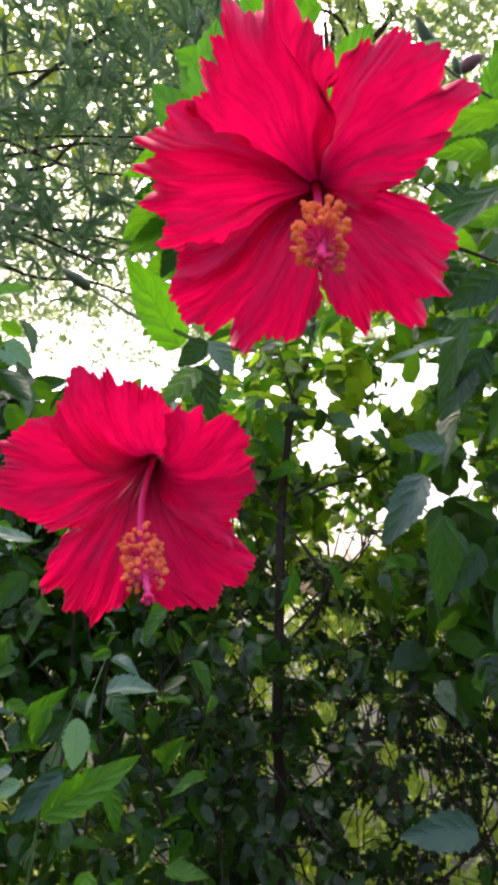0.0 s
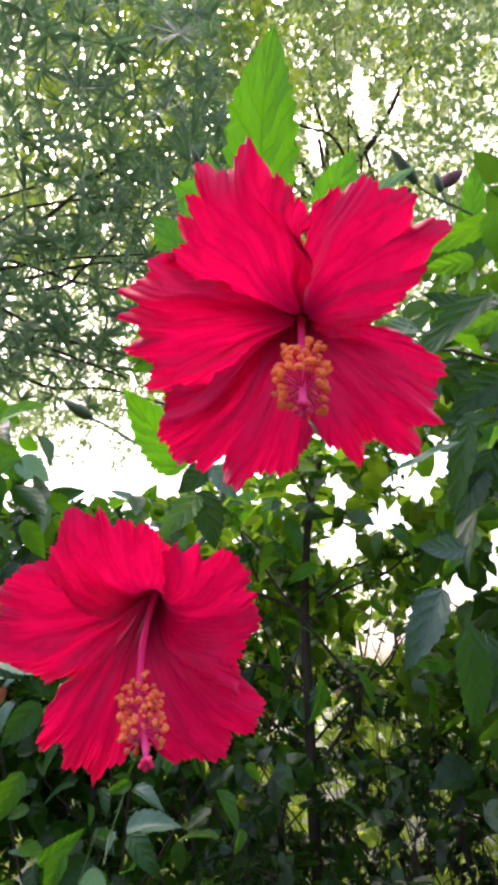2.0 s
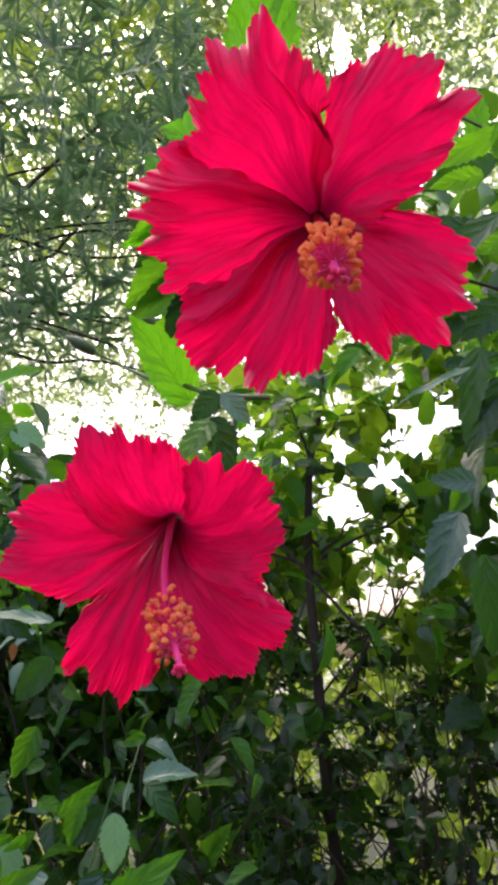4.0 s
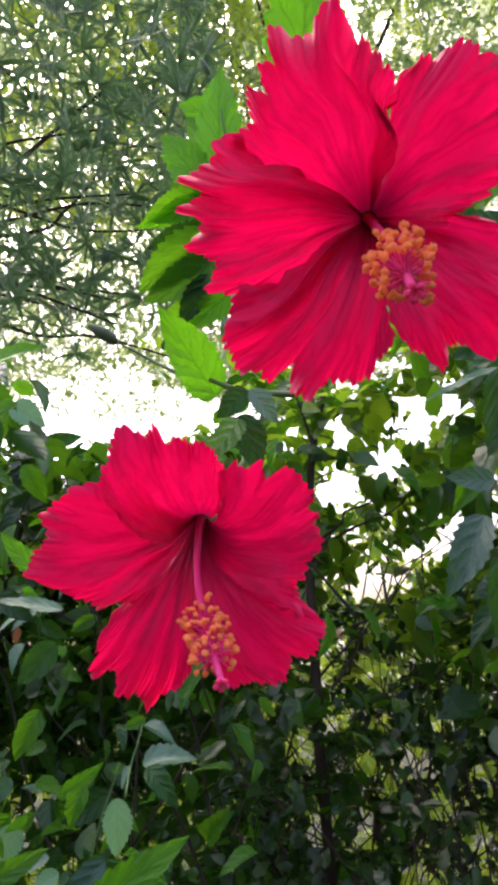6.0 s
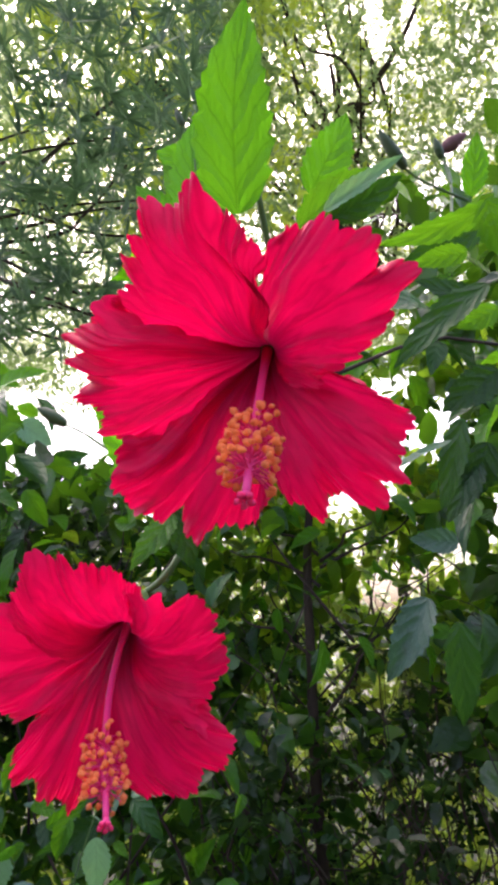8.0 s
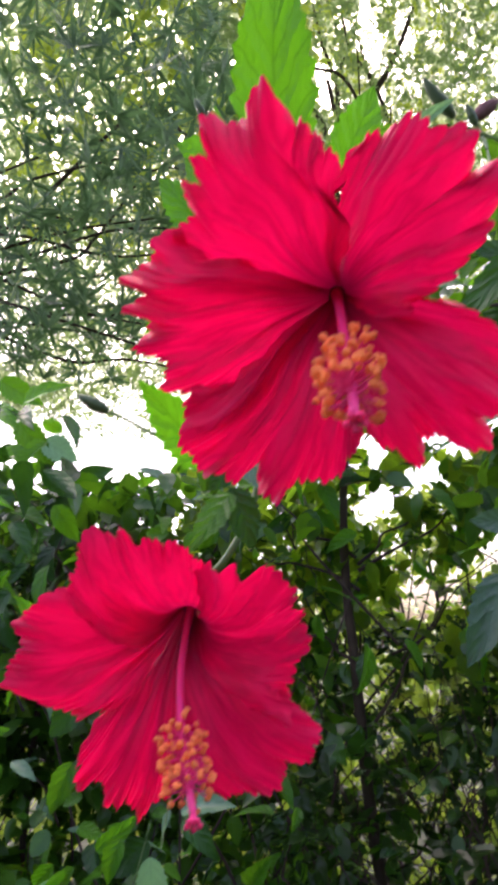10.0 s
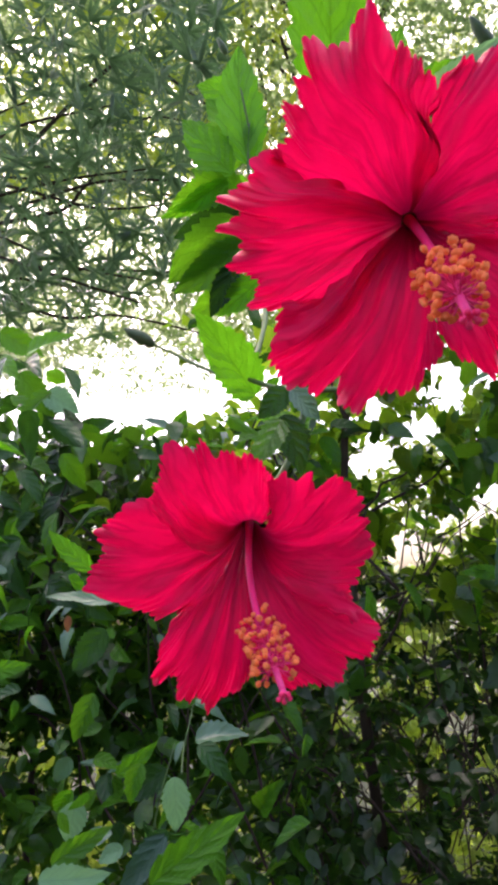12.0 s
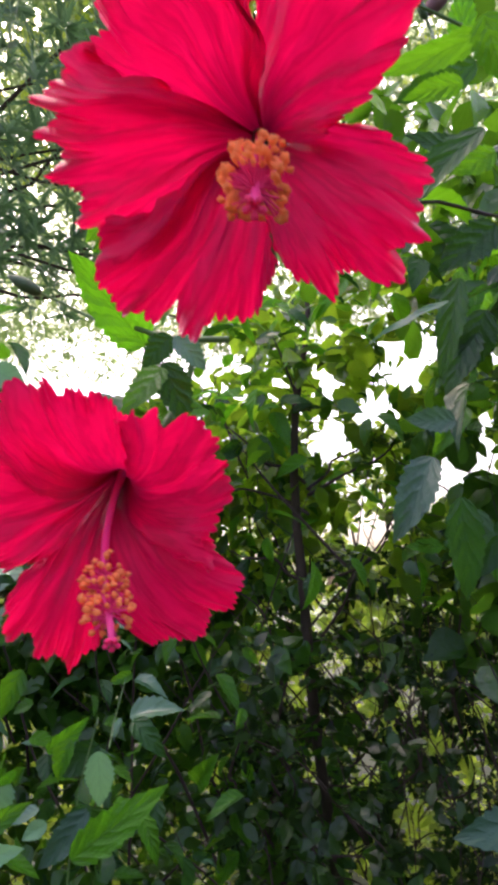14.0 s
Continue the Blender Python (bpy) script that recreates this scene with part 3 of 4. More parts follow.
leaf(crest, (-0.027, 0.318, 1.522), (-0.018, 0.327, 1.493), 0.021, DARK, 0, 0.12, 0.25)
bud(crest, (0.106, 0.292, 1.695), (0.093, 0.284, 1.715), 0.0088, BUD_GREEN, [(0.117, 0.299, 1.691), (0.142, 0.309, 1.684)], "closed dark green bud")
bud(crest, (0.173, 0.431, 1.823), (0.193, 0.428, 1.835), 0.0143, BUD_BROWN, [(0.176, 0.435, 1.813), (0.176, 0.431, 1.795), (0.167, 0.416, 1.749)], "spent brown-red bud")
bud(crest, (0.170, 0.425, 1.811), (0.165, 0.419, 1.826), 0.0088, BUD_GREEN, [(0.173, 0.428, 1.802), (0.173, 0.424, 1.786)], "small green bud")
bud(crest, (-0.096, 0.347, 1.582), (-0.112, 0.343, 1.593), 0.0091, BUD_GREEN, [(-0.086, 0.350, 1.577), (-0.073, 0.347, 1.567), (-0.056, 0.341, 1.555)], "closed dark green bud")
bud(crest, (-0.040, 0.457, 1.898), (-0.046, 0.452, 1.912), 0.0079, BUD_GREEN, [(-0.033, 0.462, 1.881), (-0.030, 0.460, 1.849), (-0.028, 0.467, 1.826)], "small green bud")
leaf(crest, (0.163, 0.349, 1.637), (0.138, 0.352, 1.627), 0.017, FRESH, 0, 0.12, 0.25)
leaf(crest, (0.169, 0.382, 1.611), (0.133, 0.390, 1.588), 0.030, DARK, 0, 0.12, 0.25)
leaf(crest, (0.145, 0.392, 1.584), (0.128, 0.414, 1.529), 0.023, DARK, 20, 0.12, 0.25)
leaf(crest, (0.170, 0.428, 1.577), (0.154, 0.444, 1.537), 0.030, DARK, 0, 0.12, 0.25)
leaf(crest, (0.140, 0.318, 1.657), (0.108, 0.319, 1.653), 0.016, FRESH, 0, 0.12, 0.25)
leaf(crest, (0.145, 0.291, 1.671), (0.155, 0.304, 1.642), 0.023, FRESH, 0, 0.12, 0.25)
part("side_shoot", tube("side_shoot", [(-0.047, 0.344, 1.548), (-0.031, 0.426, 1.631), (-0.032, 0.482, 1.731), (-0.032, 0.475, 1.793), (-0.027, 0.465, 1.830)], (0.0016, 0.0018, 0.0018, 0.0014, 0.001), GREEN_STEM, 7, 0.1), crest)
left = tagged(new("hibiscus_shoot"), "hibiscus shoot with rounded green leaves against the sky", "shrub shoot")
leaf(left, (-0.542, 1.077, 1.988), (-0.464, 1.095, 1.937), 0.059, FRESH, 0, 0.12, 0.25)
leaf(left, (-0.564, 1.089, 1.936), (-0.500, 1.098, 1.917), 0.041, DARK, 0, 0.12, 0.25)
leaf(left, (-0.513, 1.099, 1.910), (-0.459, 1.127, 1.822), 0.066, FRESH, 0, 0.12, 0.25)
leaf(left, (-0.470, 1.114, 1.868), (-0.408, 1.128, 1.827), 0.064, MINT, -15, 0.12, 0.25)
leaf(left, (-0.430, 1.183, 1.812), (-0.356, 1.184, 1.825), 0.042, DARK, 0, 0.12, 0.25)
leaf(left, (-0.374, 1.141, 1.788), (-0.469, 1.136, 1.785), 0.049, FRESH, 0, 0.12, 0.25)
leaf(left, (-0.377, 1.143, 1.781), (-0.321, 1.156, 1.744), 0.041, YOUNG, 0, 0.12, 0.25)
leaf(left, (-0.243, 1.203, 1.781), (-0.215, 1.191, 1.831), 0.040, FRESH, 0, 0.12, 0.25)
part("stem", tube("stem", [(-0.62, 1.30, 0.0), (-0.58, 1.27, 1.0), (-0.50, 1.24, 1.60), (-0.44, 1.22, 1.78)], (0.008, 0.007, 0.005, 0.003), BARK, 7, 0.15), left)
low = tagged(new("hibiscus_shoot"), "low hibiscus shoot with long toothed green leaves", "shrub shoot")
leaf(low, (-0.187, 0.635, 1.210), (-0.100, 0.625, 1.267), 0.039, YOUNG, 0, 0.1, 0.25)
leaf(low, (-0.163, 0.645, 1.291), (-0.168, 0.658, 1.242), 0.031, MINT, 0, 0.12, 0.25)
leaf(low, (-0.248, 0.748, 1.275), (-0.199, 0.743, 1.305), 0.023, YOUNG, 0, 0.12, 0.25)
leaf(low, (-0.167, 0.789, 1.296), (-0.109, 0.792, 1.299), 0.035, PALE, -30, 0.30, 0.5)
leaf(low, (-0.199, 0.773, 1.272), (-0.254, 0.777, 1.246), 0.039, DARK, 0, 0.12, 0.25)
leaf(low, (-0.271, 0.623, 1.235), (-0.213, 0.620, 1.259), 0.024, FRESH, 0, 0.12, 0.25)
leaf(low, (-0.260, 0.570, 1.241), (-0.203, 0.574, 1.240), 0.029, MINT, 10, 0.12, 0.25)
leaf(low, (-0.282, 0.719, 1.260), (-0.298, 0.729, 1.220), 0.036, MINT, 0, 0.12, 0.25)
leaf(low, (-0.388, 0.728, 1.393), (-0.334, 0.730, 1.400), 0.026, YOUNG, 0, 0.12, 0.25)
leaf(low, (-0.233, 0.677, 1.427), (-0.273, 0.684, 1.390), 0.036, DARK, 0, 0.12, 0.25)
leaf(low, (-0.173, 0.646, 1.248), (-0.216, 0.655, 1.204), 0.027, DARK, 0, 0.12, 0.25)
leaf(low, (-0.269, 0.670, 1.444), (-0.272, 0.675, 1.427), 0.010, DEAD, 0, 0.12, 0.25, name="dead_leaf", label="curled brown withered leaf")
leaf(low, (-0.189, 0.509, 1.472), (-0.222, 0.498, 1.505), 0.020, YOUNG, 0, 0.12, 0.25)
leaf(low, (-0.176, 0.517, 1.447), (-0.229, 0.511, 1.456), 0.015, PALE, 30, 0.12, 0.25)
part("stem", tube("stem", [(-0.24, 0.72, 0.0), (-0.23, 0.70, 0.8), (-0.20, 0.66, 1.18), (-0.16, 0.64, 1.32)], (0.003, 0.0022, 0.0010, 0.0005), GREEN_STEM, 7, 0.15), low)
leaf(crest, (-0.029, 0.494, 1.827), (-0.091, 0.496, 1.844), 0.043, FRESH, 0, 0.12, 0.25)
leaf(crest, (-0.034, 0.523, 1.759), (-0.112, 0.529, 1.756), 0.050, DARK, 5, 0.12, 0.25)
leaf(crest, (-0.040, 0.524, 1.715), (-0.099, 0.536, 1.695), 0.043, FRESH, -8, 0.12, 0.25)
leaf(crest, (-0.020, 0.493, 1.869), (-0.070, 0.490, 1.907), 0.046, YOUNG, 6, 0.12, 0.25)
leaf(crest, (-0.024, 0.522, 1.800), (-0.092, 0.524, 1.816), 0.043, YOUNG, -6, 0.12, 0.25)
leaf(low, (-0.174, 0.646, 1.244), (-0.219, 0.646, 1.199), 0.031, TEAL, 15, 0.12, 0.25)
leaf(low, (-0.224, 0.680, 1.227), (-0.249, 0.682, 1.215), 0.020, MINT, 0, 0.12, 0.25)
leaf(low, (-0.295, 0.741, 1.297), (-0.318, 0.746, 1.275), 0.024, PALE, 0, 0.12, 0.25)
leaf(low, (-0.250, 0.762, 1.227), (-0.262, 0.768, 1.200), 0.021, DARK, 0, 0.12, 0.25)
part("side_shoot", tube("side_shoot", [(-0.165, 0.688, 1.284), (-0.166, 0.714, 1.303), (-0.161, 0.720, 1.321), (-0.157, 0.735, 1.341)], (0.0007, 0.0008, 0.0007, 0.0004), GREEN_STEM, 7, 0.1), low)

# ---- ground ----
wide = 40
data = mesh_of("ground", [(4000 * (x / wide - 0.5) * abs(x / wide - 0.5) * 4, 4000 * (y / wide - 0.5) * abs(y / wide - 0.5) * 4, 0.05 * noise.noise(Vector((x * 0.7, y * 0.7, 0))))
                          for y in range(wide + 1) for x in range(wide + 1)], grid_faces(wide + 1, wide + 1), EARTH)
tagged(new("ground", data), "dark earth strewn with leaf litter and weeds", "ground", kind="structure")


# ---- shrubs and trees behind ----
def clear(az, el, gaps, rng):
    """Which bearings lie outside the gaps (bearing, height, half width, half height in degrees), with ragged rims."""
    keep = np.ones(len(az), dtype=bool)
    for a, e, w, h in gaps:
        ragged = rng.uniform(0.5, 1.1, len(az))
        keep &= ((az - a) / w) ** 2 + ((el - e) / h) ** 2 > ragged
    return keep


def foliage(name, count, az, el, far, size, ratio, material, parent, seed, clump=0.35, gaps=(), grouped=6, level=0.5, label="", few=False):
    """Leaves in sprays over a sector: twig by twig, thinned by a soft noise into clumps and holes."""
    rng = np.random.default_rng(seed)
    n = count // grouped
    a, e, d = rng.uniform(*az, n), rng.uniform(*el, n), rng.uniform(*far, n)
    place = around(a, e, d)
    thick = np.array([noise.noise(Vector(p) / clump + Vector((seed, 0, 0))) for p in place])
    keep = thick > rng.uniform(-0.15, 0.15, n) - level
    place, m = place[keep], int(keep.sum())
    twig = unit(rng, m) * (1, 1, 0.6)
    step = np.repeat(np.arange(m), grouped)
    order = np.tile(np.arange(grouped), m)[:, None] / grouped
    mean = 0.5 * (size[0] + size[1])
    spots = place[step] + twig[step] * order * mean * 2.0 + rng.normal(size=(m * grouped, 3)) * mean * 0.2
    ways = twig[step] * 0.7 + unit(rng, m * grouped) * 0.9 + (0, 0, -0.25)
    up = unit(rng, m * grouped) * 0.7 + (0, -0.25, 0.9)
    long = rng.uniform(*size, m * grouped)
    heart = spots + ways / np.linalg.norm(ways, axis=1, keepdims=True) * long[:, None] * 0.5 - (0, 0, EYE)
    open_to = clear(np.degrees(np.arctan2(heart[:, 0], heart[:, 1])), np.degrees(np.arctan2(heart[:, 2], np.hypot(heart[:, 0], heart[:, 1]))), gaps, rng)
    data = scatter(name, spots[open_to], ways[open_to], up[open_to], long[open_to], ratio, material, few=few)
    return tagged(part(name, data, parent, label), kind="stuff")


def whorls(name, count, az, el, far, size, material, parent, seed, gaps=(), level=0.6):
    """Sprays of narrow leaves that radiate from twig ends."""
    rng = np.random.default_rng(seed)
    a, e, d = rng.uniform(*az, count), rng.uniform(*el, count), rng.uniform(*far, count)
    place = around(a, e, d)
    thick = np.array([noise.noise(Vector(p) / 0.5 + Vector((seed, 0, 0))) for p in place])
    keep = (thick > rng.uniform(-0.2, 0.2, count) - level) & clear(a, e, gaps, rng)
    place, m, k = place[keep], int(keep.sum()), 12
    axis = unit(rng, m) * 0.8 + (0, -0.1, 0.5)
    axis /= np.linalg.norm(axis, axis=1, keepdims=True)
    step = np.repeat(np.arange(m), k)
    out = unit(rng, m * k)
    out -= axis[step] * (out * axis[step]).sum(1, keepdims=True)
    out /= np.linalg.norm(out, axis=1, keepdims=True)
    ways = out + axis[step] * rng.uniform(-0.2, 0.9, (m * k, 1))
    data = scatter(name, place[step], ways, axis[step] + (0, 0, 0.3), rng.uniform(*size, m * k), 0.13, material)
    return tagged(part(name, data, parent), kind="stuff")


def limb(parent, name, points, radii, sides=8, material=None, label=""):
    return part(name, tube(name, points, radii, material or BARK, sides, 0.15), parent, label)


def wander(start, end, bends, amount, rng):
    """A crooked line from start to end."""
    start, end = Vector(start), Vector(end)
    out = []
    for i in range(bends + 1):
        f = i / bends
        out.append(start.lerp(end, f) + Vector([rng.uniform(-1, 1) * amount * math.sin(math.pi * f) for _ in range(3)]))
    return out


SKY_LEFT = [(-15.0, 20.4, 6.0, 2.9), (-9.5, 19.6, 3.0, 2.0), (-11.8, 21.5, 3.0, 2.6)]
SKY_RIGHT = [(14.0, 18.6, 3.0, 2.3), (17.4, 19.0, 1.6, 1.4), (6.7, 12.9, 2.5, 2.2), (10.6, 15.2, 2.0, 1.6), (7.2, 18.0, 1.6, 1.1), (16.2, 8.6, 2.7, 2.1),
             (9.1, 4.6, 3.3, 1.9), (12.6, 6.9, 2.1, 1.5), (2.2, 18.4, 1.3, 1.2), (5.1, 0.6, 1.2, 1.1), (10.3, 10.2, 1.4, 1.2), (19.8, 12.5, 0.9, 1.6), (20.8, 6.8, 2.2, 1.1), (19.2, 9.8, 1.6, 1.9), (16.6, 20.6, 1.4, 1.3), (14.8, 7.2, 1.5, 1.3)]
SKY_FAR = [(a, e + 0.9, w * 1.15, h * 1.2) for a, e, w, h in SKY_RIGHT]

EDGE = [(-7.5, 21.5, 4.0, 3.2), (-14.5, 23.2, 4.5, 2.6)]
LIT_GAPS = [(9, -17, 1.98, 1.98), (14, -14, 1.43, 1.32), (19, -7, 1.87, 1.98), (20, -16, 2.2, 2.2), (4.5, -20, 1.54, 1.65), (12.5, -6, 1.21, 1.21), (2, -13, 1.1, 1.54), (6.5, -9, 1.1, 1.21),
            (16.5, -19.5, 1.65, 1.32), (23, -11, 1.65, 2.2), (-6, -19, 0.99, 1.1), (15.5, -9.5, 1.1, 1.43), (1.0, -7.5, 1.76, 1.65), (4.2, -6.0, 1.43, 1.1), (-1.5, -4.5, 1.32, 1.1), (7.8, -2.4, 1.87, 1.54),
            (11.4, -0.6, 1.76, 1.43), (3.4, -1.8, 1.43, 1.65), (10.0, -9.0, 1.54, 1.32), (6.0, -13.5, 1.32, 1.43), (16.5, -3.5, 1.43, 1.32), (11.5, -12.0, 1.32, 1.1), (2.5, 2.2, 1.54, 1.43), (8.4, 1.6, 1.1, 0.99)]
SKY_TOP = [(8.0, 47, 1.3, 2.4), (14, 49.5, 1.3, 2.6), (17.5, 48.5, 1.1, 1.6)]

rng = random.Random(5)


def spray(parent, count, az, el, far, size, materials, seed, gaps=()):
    """Single leaves of a shrub over a sector, on shared blades, hanging from short stalks."""
    rng = random.Random(seed)
    blades = [leaf_mesh("leaf", 1.0, rng.uniform(0.5, 0.66), m, rng.uniform(0.1, 0.55), rng.uniform(0.2, 0.8), 7, seed * 10 + i + 3 * j, 15, 2, 0.16, rng.uniform(-0.4, 0.4))
              for j, m in enumerate(materials) for i in range(3)]
    for _ in range(count):
        a, e, d, size_here = rng.uniform(*az), rng.uniform(*el), rng.uniform(*far), rng.uniform(*size)
        place = Vector(around(a, e, d))
        way = Vector((rng.uniform(-1, 1), rng.uniform(-0.6, 0.3), rng.uniform(-0.9, 0.35))).normalized()
        heart = place + way * size_here * 0.5 - Vector((0, 0, EYE))
        a, e = math.degrees(math.atan2(heart.x, heart.y)), math.degrees(math.atan2(heart.z, math.hypot(heart.x, heart.y)))
        if any(((a - g[0]) / g[2]) ** 2 + ((e - g[1]) / g[3]) ** 2 < rng.uniform(0.7, 1.4) for g in gaps):
            continue
        face = Vector((rng.uniform(-0.6, 0.6), rng.uniform(-1.0, 0.1), rng.uniform(0.1, 1.2)))
        side = way.cross(face).normalized()
        m = Matrix((side, way, side.cross(way))).transposed().to_4x4()
        m.translation = place
        part("leaf", blades[rng.randrange(len(blades))], parent, "", m @ Matrix.Scale(size_here, 4))


# the shrub with the dark upright stem
shrub = tagged(new("hibiscus_shrub"), "leafy hibiscus shrub with a slim dark upright stem", "shrub")
limb(shrub, "stem", [(0.10, 1.30, 0.0), (0.065, 1.16, 0.7), (0.045, 1.06, 1.20), (0.050, 1.05, 1.40), (0.055, 1.05, 1.56), (0.076, 1.05, 1.72), (0.113, 1.06, 1.86), (0.13, 1.08, 2.05)],
     (0.011, 0.0095, 0.0085, 0.0078, 0.0072, 0.0062, 0.005, 0.003), 10)
for a, b in (((0.073, 1.05, 1.53), (-0.10, 1.10, 1.62)), ((0.075, 1.05, 1.58), (-0.04, 1.02, 1.68)), ((0.076, 1.05, 1.57), (0.19, 1.10, 1.66)), ((0.098, 1.05, 1.70), (0.05, 1.03, 1.83)),
             ((0.068, 1.05, 1.34), (0.22, 1.12, 1.52)), ((0.066, 1.05, 1.42), (-0.06, 1.10, 1.49)), ((0.076, 1.05, 1.56), (0.34, 1.15, 1.70))):
    limb(shrub, "branch", wander(a, b, 4, 0.012, rng), (0.0032, 0.0026, 0.0022, 0.0018, 0.001), 6)
spray(shrub, 300, (-10, 24), (2, 27), (0.95, 1.5), (0.035, 0.07), (FRESH, DARK, YOUNG), 21, SKY_RIGHT + SKY_LEFT + EDGE)
foliage("foliage", 4200, (-12, 30), (0, 27), (1.1, 2.0), (0.036, 0.072), 0.62, SHRUB_LEAF, shrub, 23, 0.26, SKY_RIGHT + SKY_LEFT + EDGE, 5, 0.20)
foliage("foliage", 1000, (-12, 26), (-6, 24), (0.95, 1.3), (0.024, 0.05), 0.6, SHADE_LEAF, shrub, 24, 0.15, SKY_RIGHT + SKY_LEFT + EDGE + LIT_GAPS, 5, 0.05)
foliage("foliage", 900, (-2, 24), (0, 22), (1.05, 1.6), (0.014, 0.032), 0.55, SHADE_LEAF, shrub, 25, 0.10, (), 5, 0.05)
foliage("foliage", 500, (-2, 24), (-4, 22), (1.3, 2.0), (0.016, 0.036), 0.55, SHRUB_LEAF, shrub, 26, 0.12, (), 5, 0.05)
fork = random.Random(9)
for k in range(34):
    p = Vector(around(fork.uniform(0, 23), fork.uniform(-2, 20), fork.uniform(1.05, 1.6)))
    limb(shrub, "twig", wander(p, p + Vector((fork.uniform(-0.16, 0.16), fork.uniform(-0.05, 0.05), fork.uniform(-0.02, 0.14))), 3, 0.012, fork), [w * fork.uniform(0.6, 1.2) for w in (0.0016, 0.0013, 0.001, 0.0006)], 4)
spray(shrub, 110, (17, 31), (0, 33), (0.6, 1.0), (0.05, 0.085), (DARK, DARK, FRESH, DARK), 22, [(a, e, w + 1.6, h + 1.6) for a, e, w, h in SKY_RIGHT])
foliage("foliage", 1300, (16, 36), (-8, 40), (0.95, 1.6), (0.045, 0.08), 0.62, SHADE_LEAF, shrub, 22, 0.25, SKY_RIGHT, 5, 0.30)

# the hedge below, its shade put into dark leaf colours
hedge = tagged(new("hedge"), "dense dark hedge of small glossy leaves in shade", "hedge")
spray(hedge, 260, (-30, -2), (-24, 8), (0.75, 1.25), (0.022, 0.052), (FRESH, YOUNG, FRESH, DARK, PALE), 34)
spray(hedge, 70, (-30, -20.5), (4, 25), (1.0, 1.4), (0.05, 0.09), (FRESH, DARK, DARK), 38)
spray(hedge, 55, (-4, 27), (-25, -1), (0.85, 1.3), (0.03, 0.06), (DARK, DARK, DARK, DARK, FRESH), 35, LIT_GAPS)
spray(hedge, 70, (-34, -4), (3, 17.5), (0.95, 1.5), (0.035, 0.075), (DARK, DARK, FRESH, DARK, YOUNG), 36, SKY_LEFT)
spray(hedge, 30, (-18, -5), (15.8, 18.4), (1.0, 1.4), (0.03, 0.058), (DARK, DARK, FRESH, PALE), 48)
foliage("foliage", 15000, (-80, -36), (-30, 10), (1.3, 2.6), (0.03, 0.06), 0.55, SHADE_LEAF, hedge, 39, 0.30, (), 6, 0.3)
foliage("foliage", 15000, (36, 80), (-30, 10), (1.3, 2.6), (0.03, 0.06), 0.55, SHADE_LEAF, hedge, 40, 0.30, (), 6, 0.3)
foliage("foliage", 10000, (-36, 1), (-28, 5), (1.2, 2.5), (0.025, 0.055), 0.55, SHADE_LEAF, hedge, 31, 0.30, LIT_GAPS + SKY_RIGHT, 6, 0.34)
foliage("foliage", 26000, (-1, 36), (-28, 4), (1.15, 2.4), (0.018, 0.040), 0.42, GLOOM_LEAF, hedge, 43, 0.16, LIT_GAPS + SKY_RIGHT, 6, 0.22, few=True)
foliage("foliage", 1500, (-6, 14), (-26, -3), (0.85, 1.05), (0.016, 0.034), 0.5, GLOOM_LEAF, hedge, 44, 0.14, LIT_GAPS, 6, 0.08)
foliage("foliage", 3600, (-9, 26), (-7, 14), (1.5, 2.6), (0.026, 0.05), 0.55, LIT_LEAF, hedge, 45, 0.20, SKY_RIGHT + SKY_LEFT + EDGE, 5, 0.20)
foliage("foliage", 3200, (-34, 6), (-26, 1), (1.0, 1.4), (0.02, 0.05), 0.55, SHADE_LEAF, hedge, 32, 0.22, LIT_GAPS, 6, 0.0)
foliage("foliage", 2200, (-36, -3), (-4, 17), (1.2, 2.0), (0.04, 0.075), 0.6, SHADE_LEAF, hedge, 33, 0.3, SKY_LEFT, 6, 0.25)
foliage("foliage", 14000, (-40, -13), (-6, 16.5), (1.35, 2.2), (0.02, 0.042), 0.5, GLOOM_LEAF, hedge, 46, 0.22, (), 6, 0.30, few=True)
foliage("foliage", 700, (-38, -12), (-3, 15), (1.2, 1.5), (0.03, 0.05), 0.6, SHRUB_LEAF, hedge, 47, 0.16, (), 6, -0.05)
for k in range(150):
    a, e, d = rng.uniform(-28, 28), rng.uniform(-22, 4), rng.uniform(1.0, 1.9)
    p = Vector(around(a, e, d))
    limb(hedge, "twig", wander(p, p + Vector((rng.uniform(-0.25, 0.25), rng.uniform(-0.1, 0.1), rng.uniform(0.1, 0.45))), 3, 0.03, rng), [w * rng.uniform(0.5, 1.1) for w in (0.0028, 0.0024, 0.002, 0.001)], 5)

for k in range(220):
    a, e, d = rng.uniform(-6, 30), rng.uniform(-26, -6), rng.uniform(0.95, 1.6)
    p = Vector(around(a, e, d))
    limb(hedge, "twig", wander(p, p + Vector((rng.uniform(-0.15, 0.15), rng.uniform(-0.1, 0.1), rng.uniform(0.05, 0.30))), 3, 0.03, rng), [w * rng.uniform(0.35, 0.9) for w in (0.0024, 0.002, 0.0016, 0.0008)], 4)

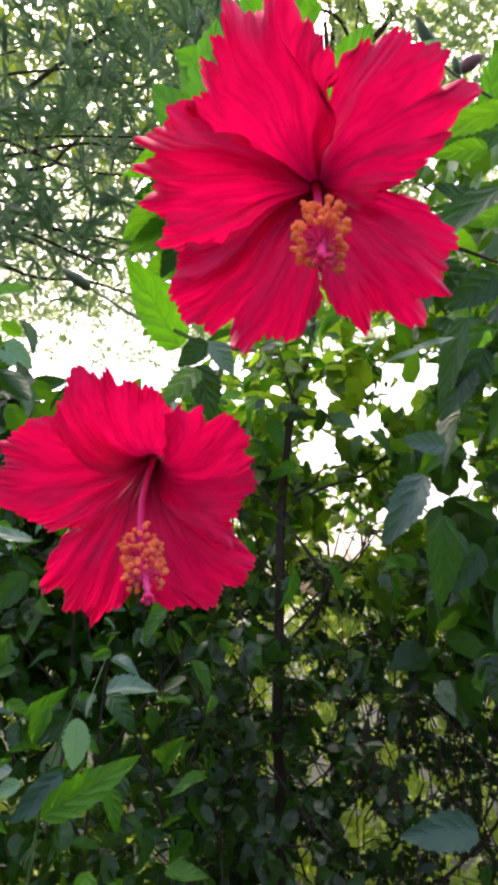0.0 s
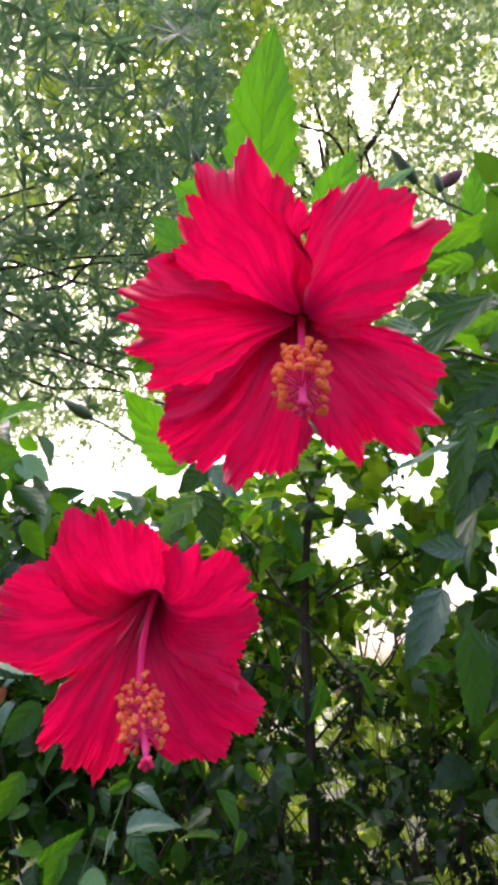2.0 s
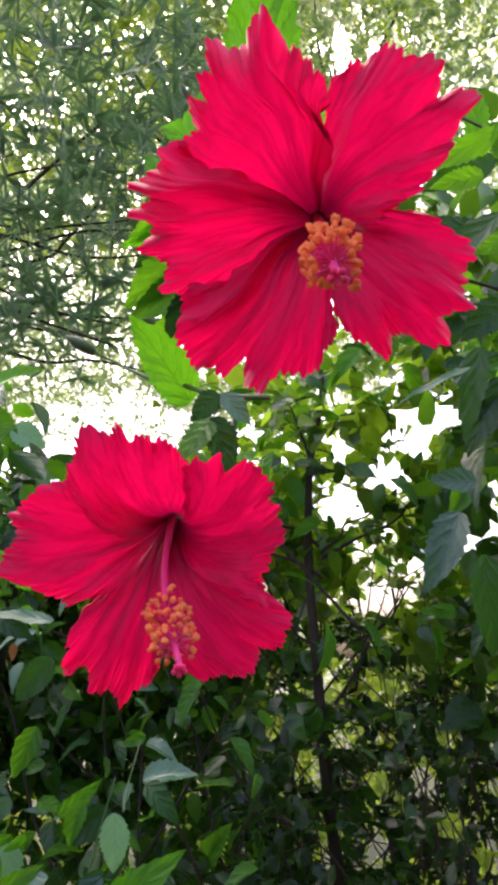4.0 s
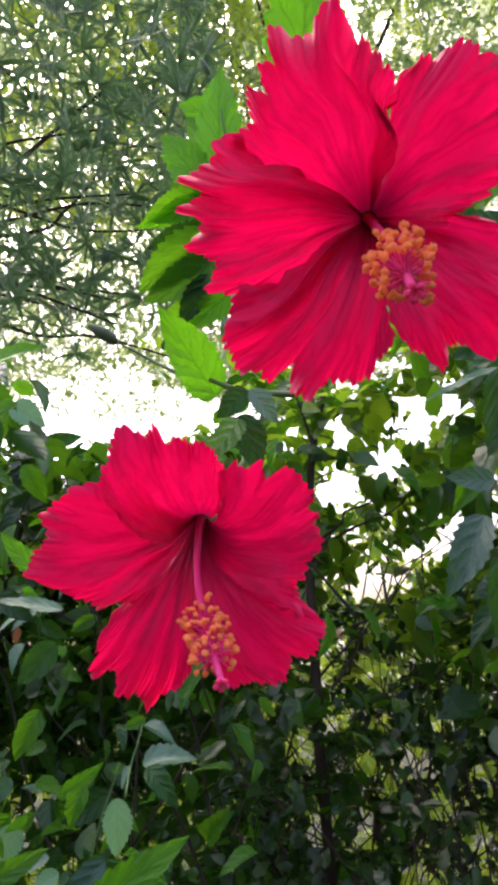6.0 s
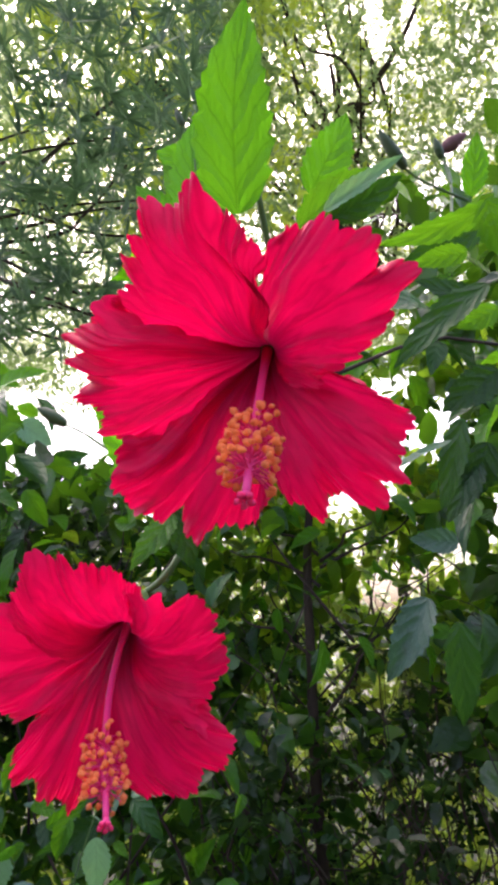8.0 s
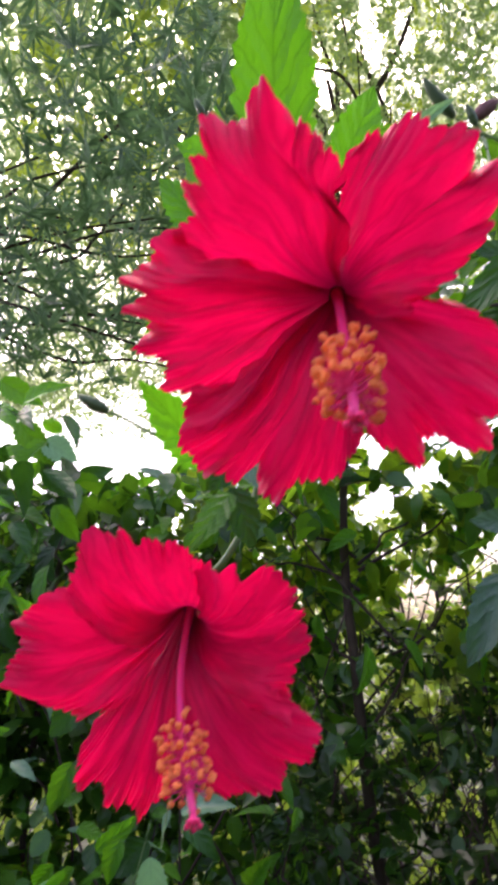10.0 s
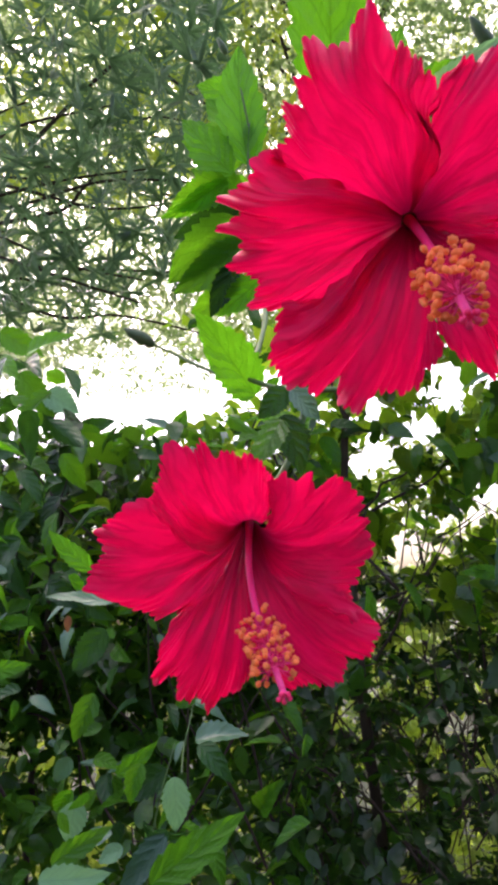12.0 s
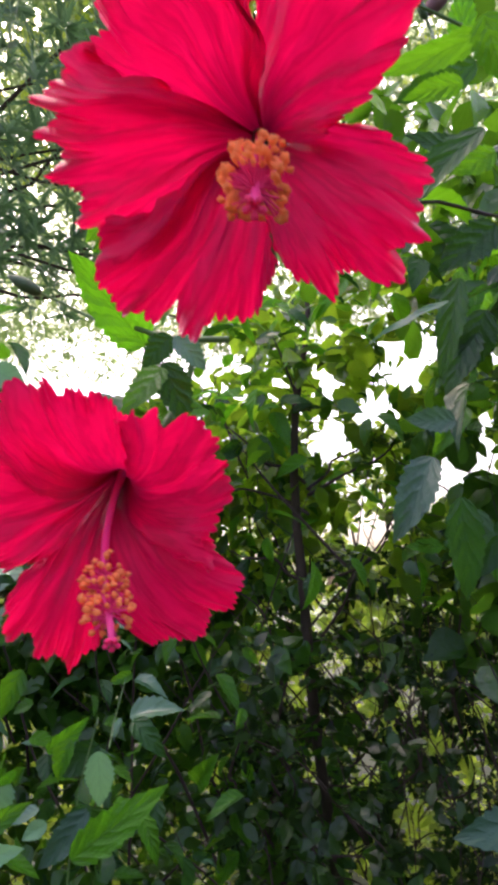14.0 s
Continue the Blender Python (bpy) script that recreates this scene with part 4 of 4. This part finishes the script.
# brighter shrubs in the open behind, their sunlight put into the leaf colour
thicket = tagged(new("thicket"), "bright yellow-green bushes in open light behind the hedge", "bush")
for k in range(9):
    x = rng.uniform(-2.2, 2.2)
    limb(thicket, "stem", wander((x, rng.uniform(3.2, 4.4), 0), (x + rng.uniform(-0.4, 0.4), rng.uniform(3.2, 4.4), 2.0), 4, 0.1, rng), (0.02, 0.018, 0.015, 0.010, 0.005), 6)
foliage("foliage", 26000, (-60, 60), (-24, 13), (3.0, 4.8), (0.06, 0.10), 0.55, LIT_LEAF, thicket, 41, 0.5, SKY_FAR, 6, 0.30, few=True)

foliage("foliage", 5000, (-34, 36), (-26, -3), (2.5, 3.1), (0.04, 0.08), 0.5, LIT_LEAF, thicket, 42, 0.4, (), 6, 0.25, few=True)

# the narrow-leaved tree, close by
lance = tagged(new("narrow_leaved_tree"), "grey-green tree with whorls of narrow leaves", "tree")
limb(lance, "trunk", [(-2.6, 2.6, 0.0), (-2.5, 2.6, 1.6), (-2.3, 2.5, 3.0), (-1.9, 2.5, 4.4)], (0.07, 0.06, 0.05, 0.03), 10)
for k in range(12):
    a, e, d = rng.uniform(-27, -4), rng.uniform(24, 46), rng.uniform(2.2, 3.2)
    limb(lance, "branch", wander((-2.3, 2.5, rng.uniform(3.2, 3.9)), around(a, e, d), 5, 0.10, rng), (0.016, 0.012, 0.010, 0.008, 0.006, 0.003), 6)
for line in ([(-2.3, 2.5, 3.3), (-1.09, 2.55, 3.34), (-0.84, 2.53, 3.45), (-0.54, 2.47, 3.73), (-0.25, 2.50, 3.67)],
             [(-1.1, 2.5, 3.7), (-0.54, 2.38, 4.05), (-0.38, 2.43, 3.91), (-0.21, 2.48, 3.76)], [(-2.3, 2.5, 3.2), (-1.31, 2.55, 3.29), (-1.10, 2.57, 3.26), (-0.82, 2.58, 3.26)]):
    limb(lance, "branch", line, [0.012 - 0.002 * i for i in range(len(line))], 6)
whorls("crown", 640, (-34, -3), (29, 58), (2.1, 3.4), (0.06, 0.12), LANCE_LEAF, lance, 51, SKY_LEFT, 0.25)
whorls("crown", 26, (-32, -17), (24, 31), (2.2, 3.0), (0.06, 0.11), LANCE_LEAF, lance, 52, SKY_LEFT, 0.6)

# tall trees farther off
tree = tagged(new("tall_tree"), "tall tree with a thin olive-green crown against white sky", "tree")
limb(tree, "trunk", [(5.0, 8.5, 0.0), (4.6, 8.4, 2.6), (3.7, 8.0, 4.6), (2.0, 7.8, 5.6), (1.3, 7.6, 6.8), (1.1, 7.4, 9.5)], (0.14, 0.12, 0.10, 0.08, 0.06, 0.03), 10)
limb(tree, "limb", [(1.3, 6.6, 5.2), (0.72, 5.89, 5.97), (1.09, 5.56, 6.92), (1.41, 5.45, 7.28), (1.64, 5.34, 7.62), (1.82, 5.23, 7.96), (2.01, 5.14, 8.24)], (0.05, 0.045, 0.04, 0.032, 0.026, 0.02, 0.012), 8)
limb(tree, "limb", [(1.3, 6.6, 5.2), (0.75, 5.85, 6.1), (0.87, 5.53, 6.96), (0.88, 5.40, 7.31), (0.78, 5.24, 7.73), (0.74, 5.10, 8.09)], (0.04, 0.035, 0.028, 0.022, 0.015, 0.008), 8)
limb(tree, "limb", [(0.88, 5.41, 7.30), (1.0, 5.33, 7.5), (1.14, 5.27, 7.71), (1.24, 5.15, 8.05)], (0.016, 0.014, 0.011, 0.006), 7)
for k in range(26):
    a, e, d = rng.uniform(-28, 28), rng.uniform(30, 60), rng.uniform(6.0, 8.5)
    limb(tree, "branch", wander((1.5, 7.7, rng.uniform(5.6, 8.0)), around(a, e, d), 5, 0.3, rng), (0.04, 0.03, 0.025, 0.018, 0.012, 0.005), 6)
OPEN_LEFT = [(-15.0, 21.2, 7.5, 4.2), (-8.5, 20.5, 4.5, 3.2)]
foliage("crown", 64000, (-40, 36), (22, 66), (5.5, 9.0), (0.048, 0.088), 0.5, CANOPY_LEAF, tree, 61, 0.55, OPEN_LEFT + SKY_TOP, 6, 0.11, few=True)
foliage("crown", 32000, (-40, 4), (22, 66), (4.5, 7.0), (0.045, 0.08), 0.45, CANOPY_LEAF, tree, 63, 0.45, OPEN_LEFT, 6, 0.16, few=True)
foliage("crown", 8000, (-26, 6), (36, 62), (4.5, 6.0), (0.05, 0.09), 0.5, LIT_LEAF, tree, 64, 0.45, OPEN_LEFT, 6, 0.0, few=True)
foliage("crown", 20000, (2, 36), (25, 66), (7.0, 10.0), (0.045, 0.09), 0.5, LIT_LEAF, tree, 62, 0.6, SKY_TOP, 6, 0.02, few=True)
foliage("crown", 18000, (2, 36), (25, 66), (7.0, 10.0), (0.045, 0.09), 0.5, CANOPY_LEAF, tree, 65, 0.5, SKY_TOP, 6, 0.02, few=True)

foliage("crown", 1600, (-22, -5), (20.5, 25), (6.0, 9.0), (0.04, 0.08), 0.5, CANOPY_LEAF, tree, 66, 0.5, (), 6, 0.0, few=True)

wood = tagged(new("far_trees"), "distant treetops against the sky, paled by painted haze", "tree", kind="stuff")
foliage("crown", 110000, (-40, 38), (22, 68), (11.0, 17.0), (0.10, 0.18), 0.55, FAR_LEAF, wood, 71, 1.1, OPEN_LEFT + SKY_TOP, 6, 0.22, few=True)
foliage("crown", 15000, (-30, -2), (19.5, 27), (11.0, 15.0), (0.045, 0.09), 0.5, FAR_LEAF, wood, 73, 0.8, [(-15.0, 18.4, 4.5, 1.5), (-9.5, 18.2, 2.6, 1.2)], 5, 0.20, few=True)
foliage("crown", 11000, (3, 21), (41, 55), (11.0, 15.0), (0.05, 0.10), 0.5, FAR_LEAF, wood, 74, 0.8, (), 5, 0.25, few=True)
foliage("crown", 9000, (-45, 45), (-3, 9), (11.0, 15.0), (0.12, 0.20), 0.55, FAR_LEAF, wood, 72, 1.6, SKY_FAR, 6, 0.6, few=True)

# added ring of leaves, never in view, that dims low light and reflections
ring = tagged(new("unseen_leaf_ring"), "added unseen ring of dark leaves that holds back low sky light", "tree", kind="stuff")
for a in (45, 100, 150, 200, 250):
    foliage("crown", 2200, (a, a + 65), (-24, 3), (3.2, 5.0), (0.18, 0.30), 0.55, SHADE_LEAF, ring, 80 + a, 1.0, (), 6, 0.45)
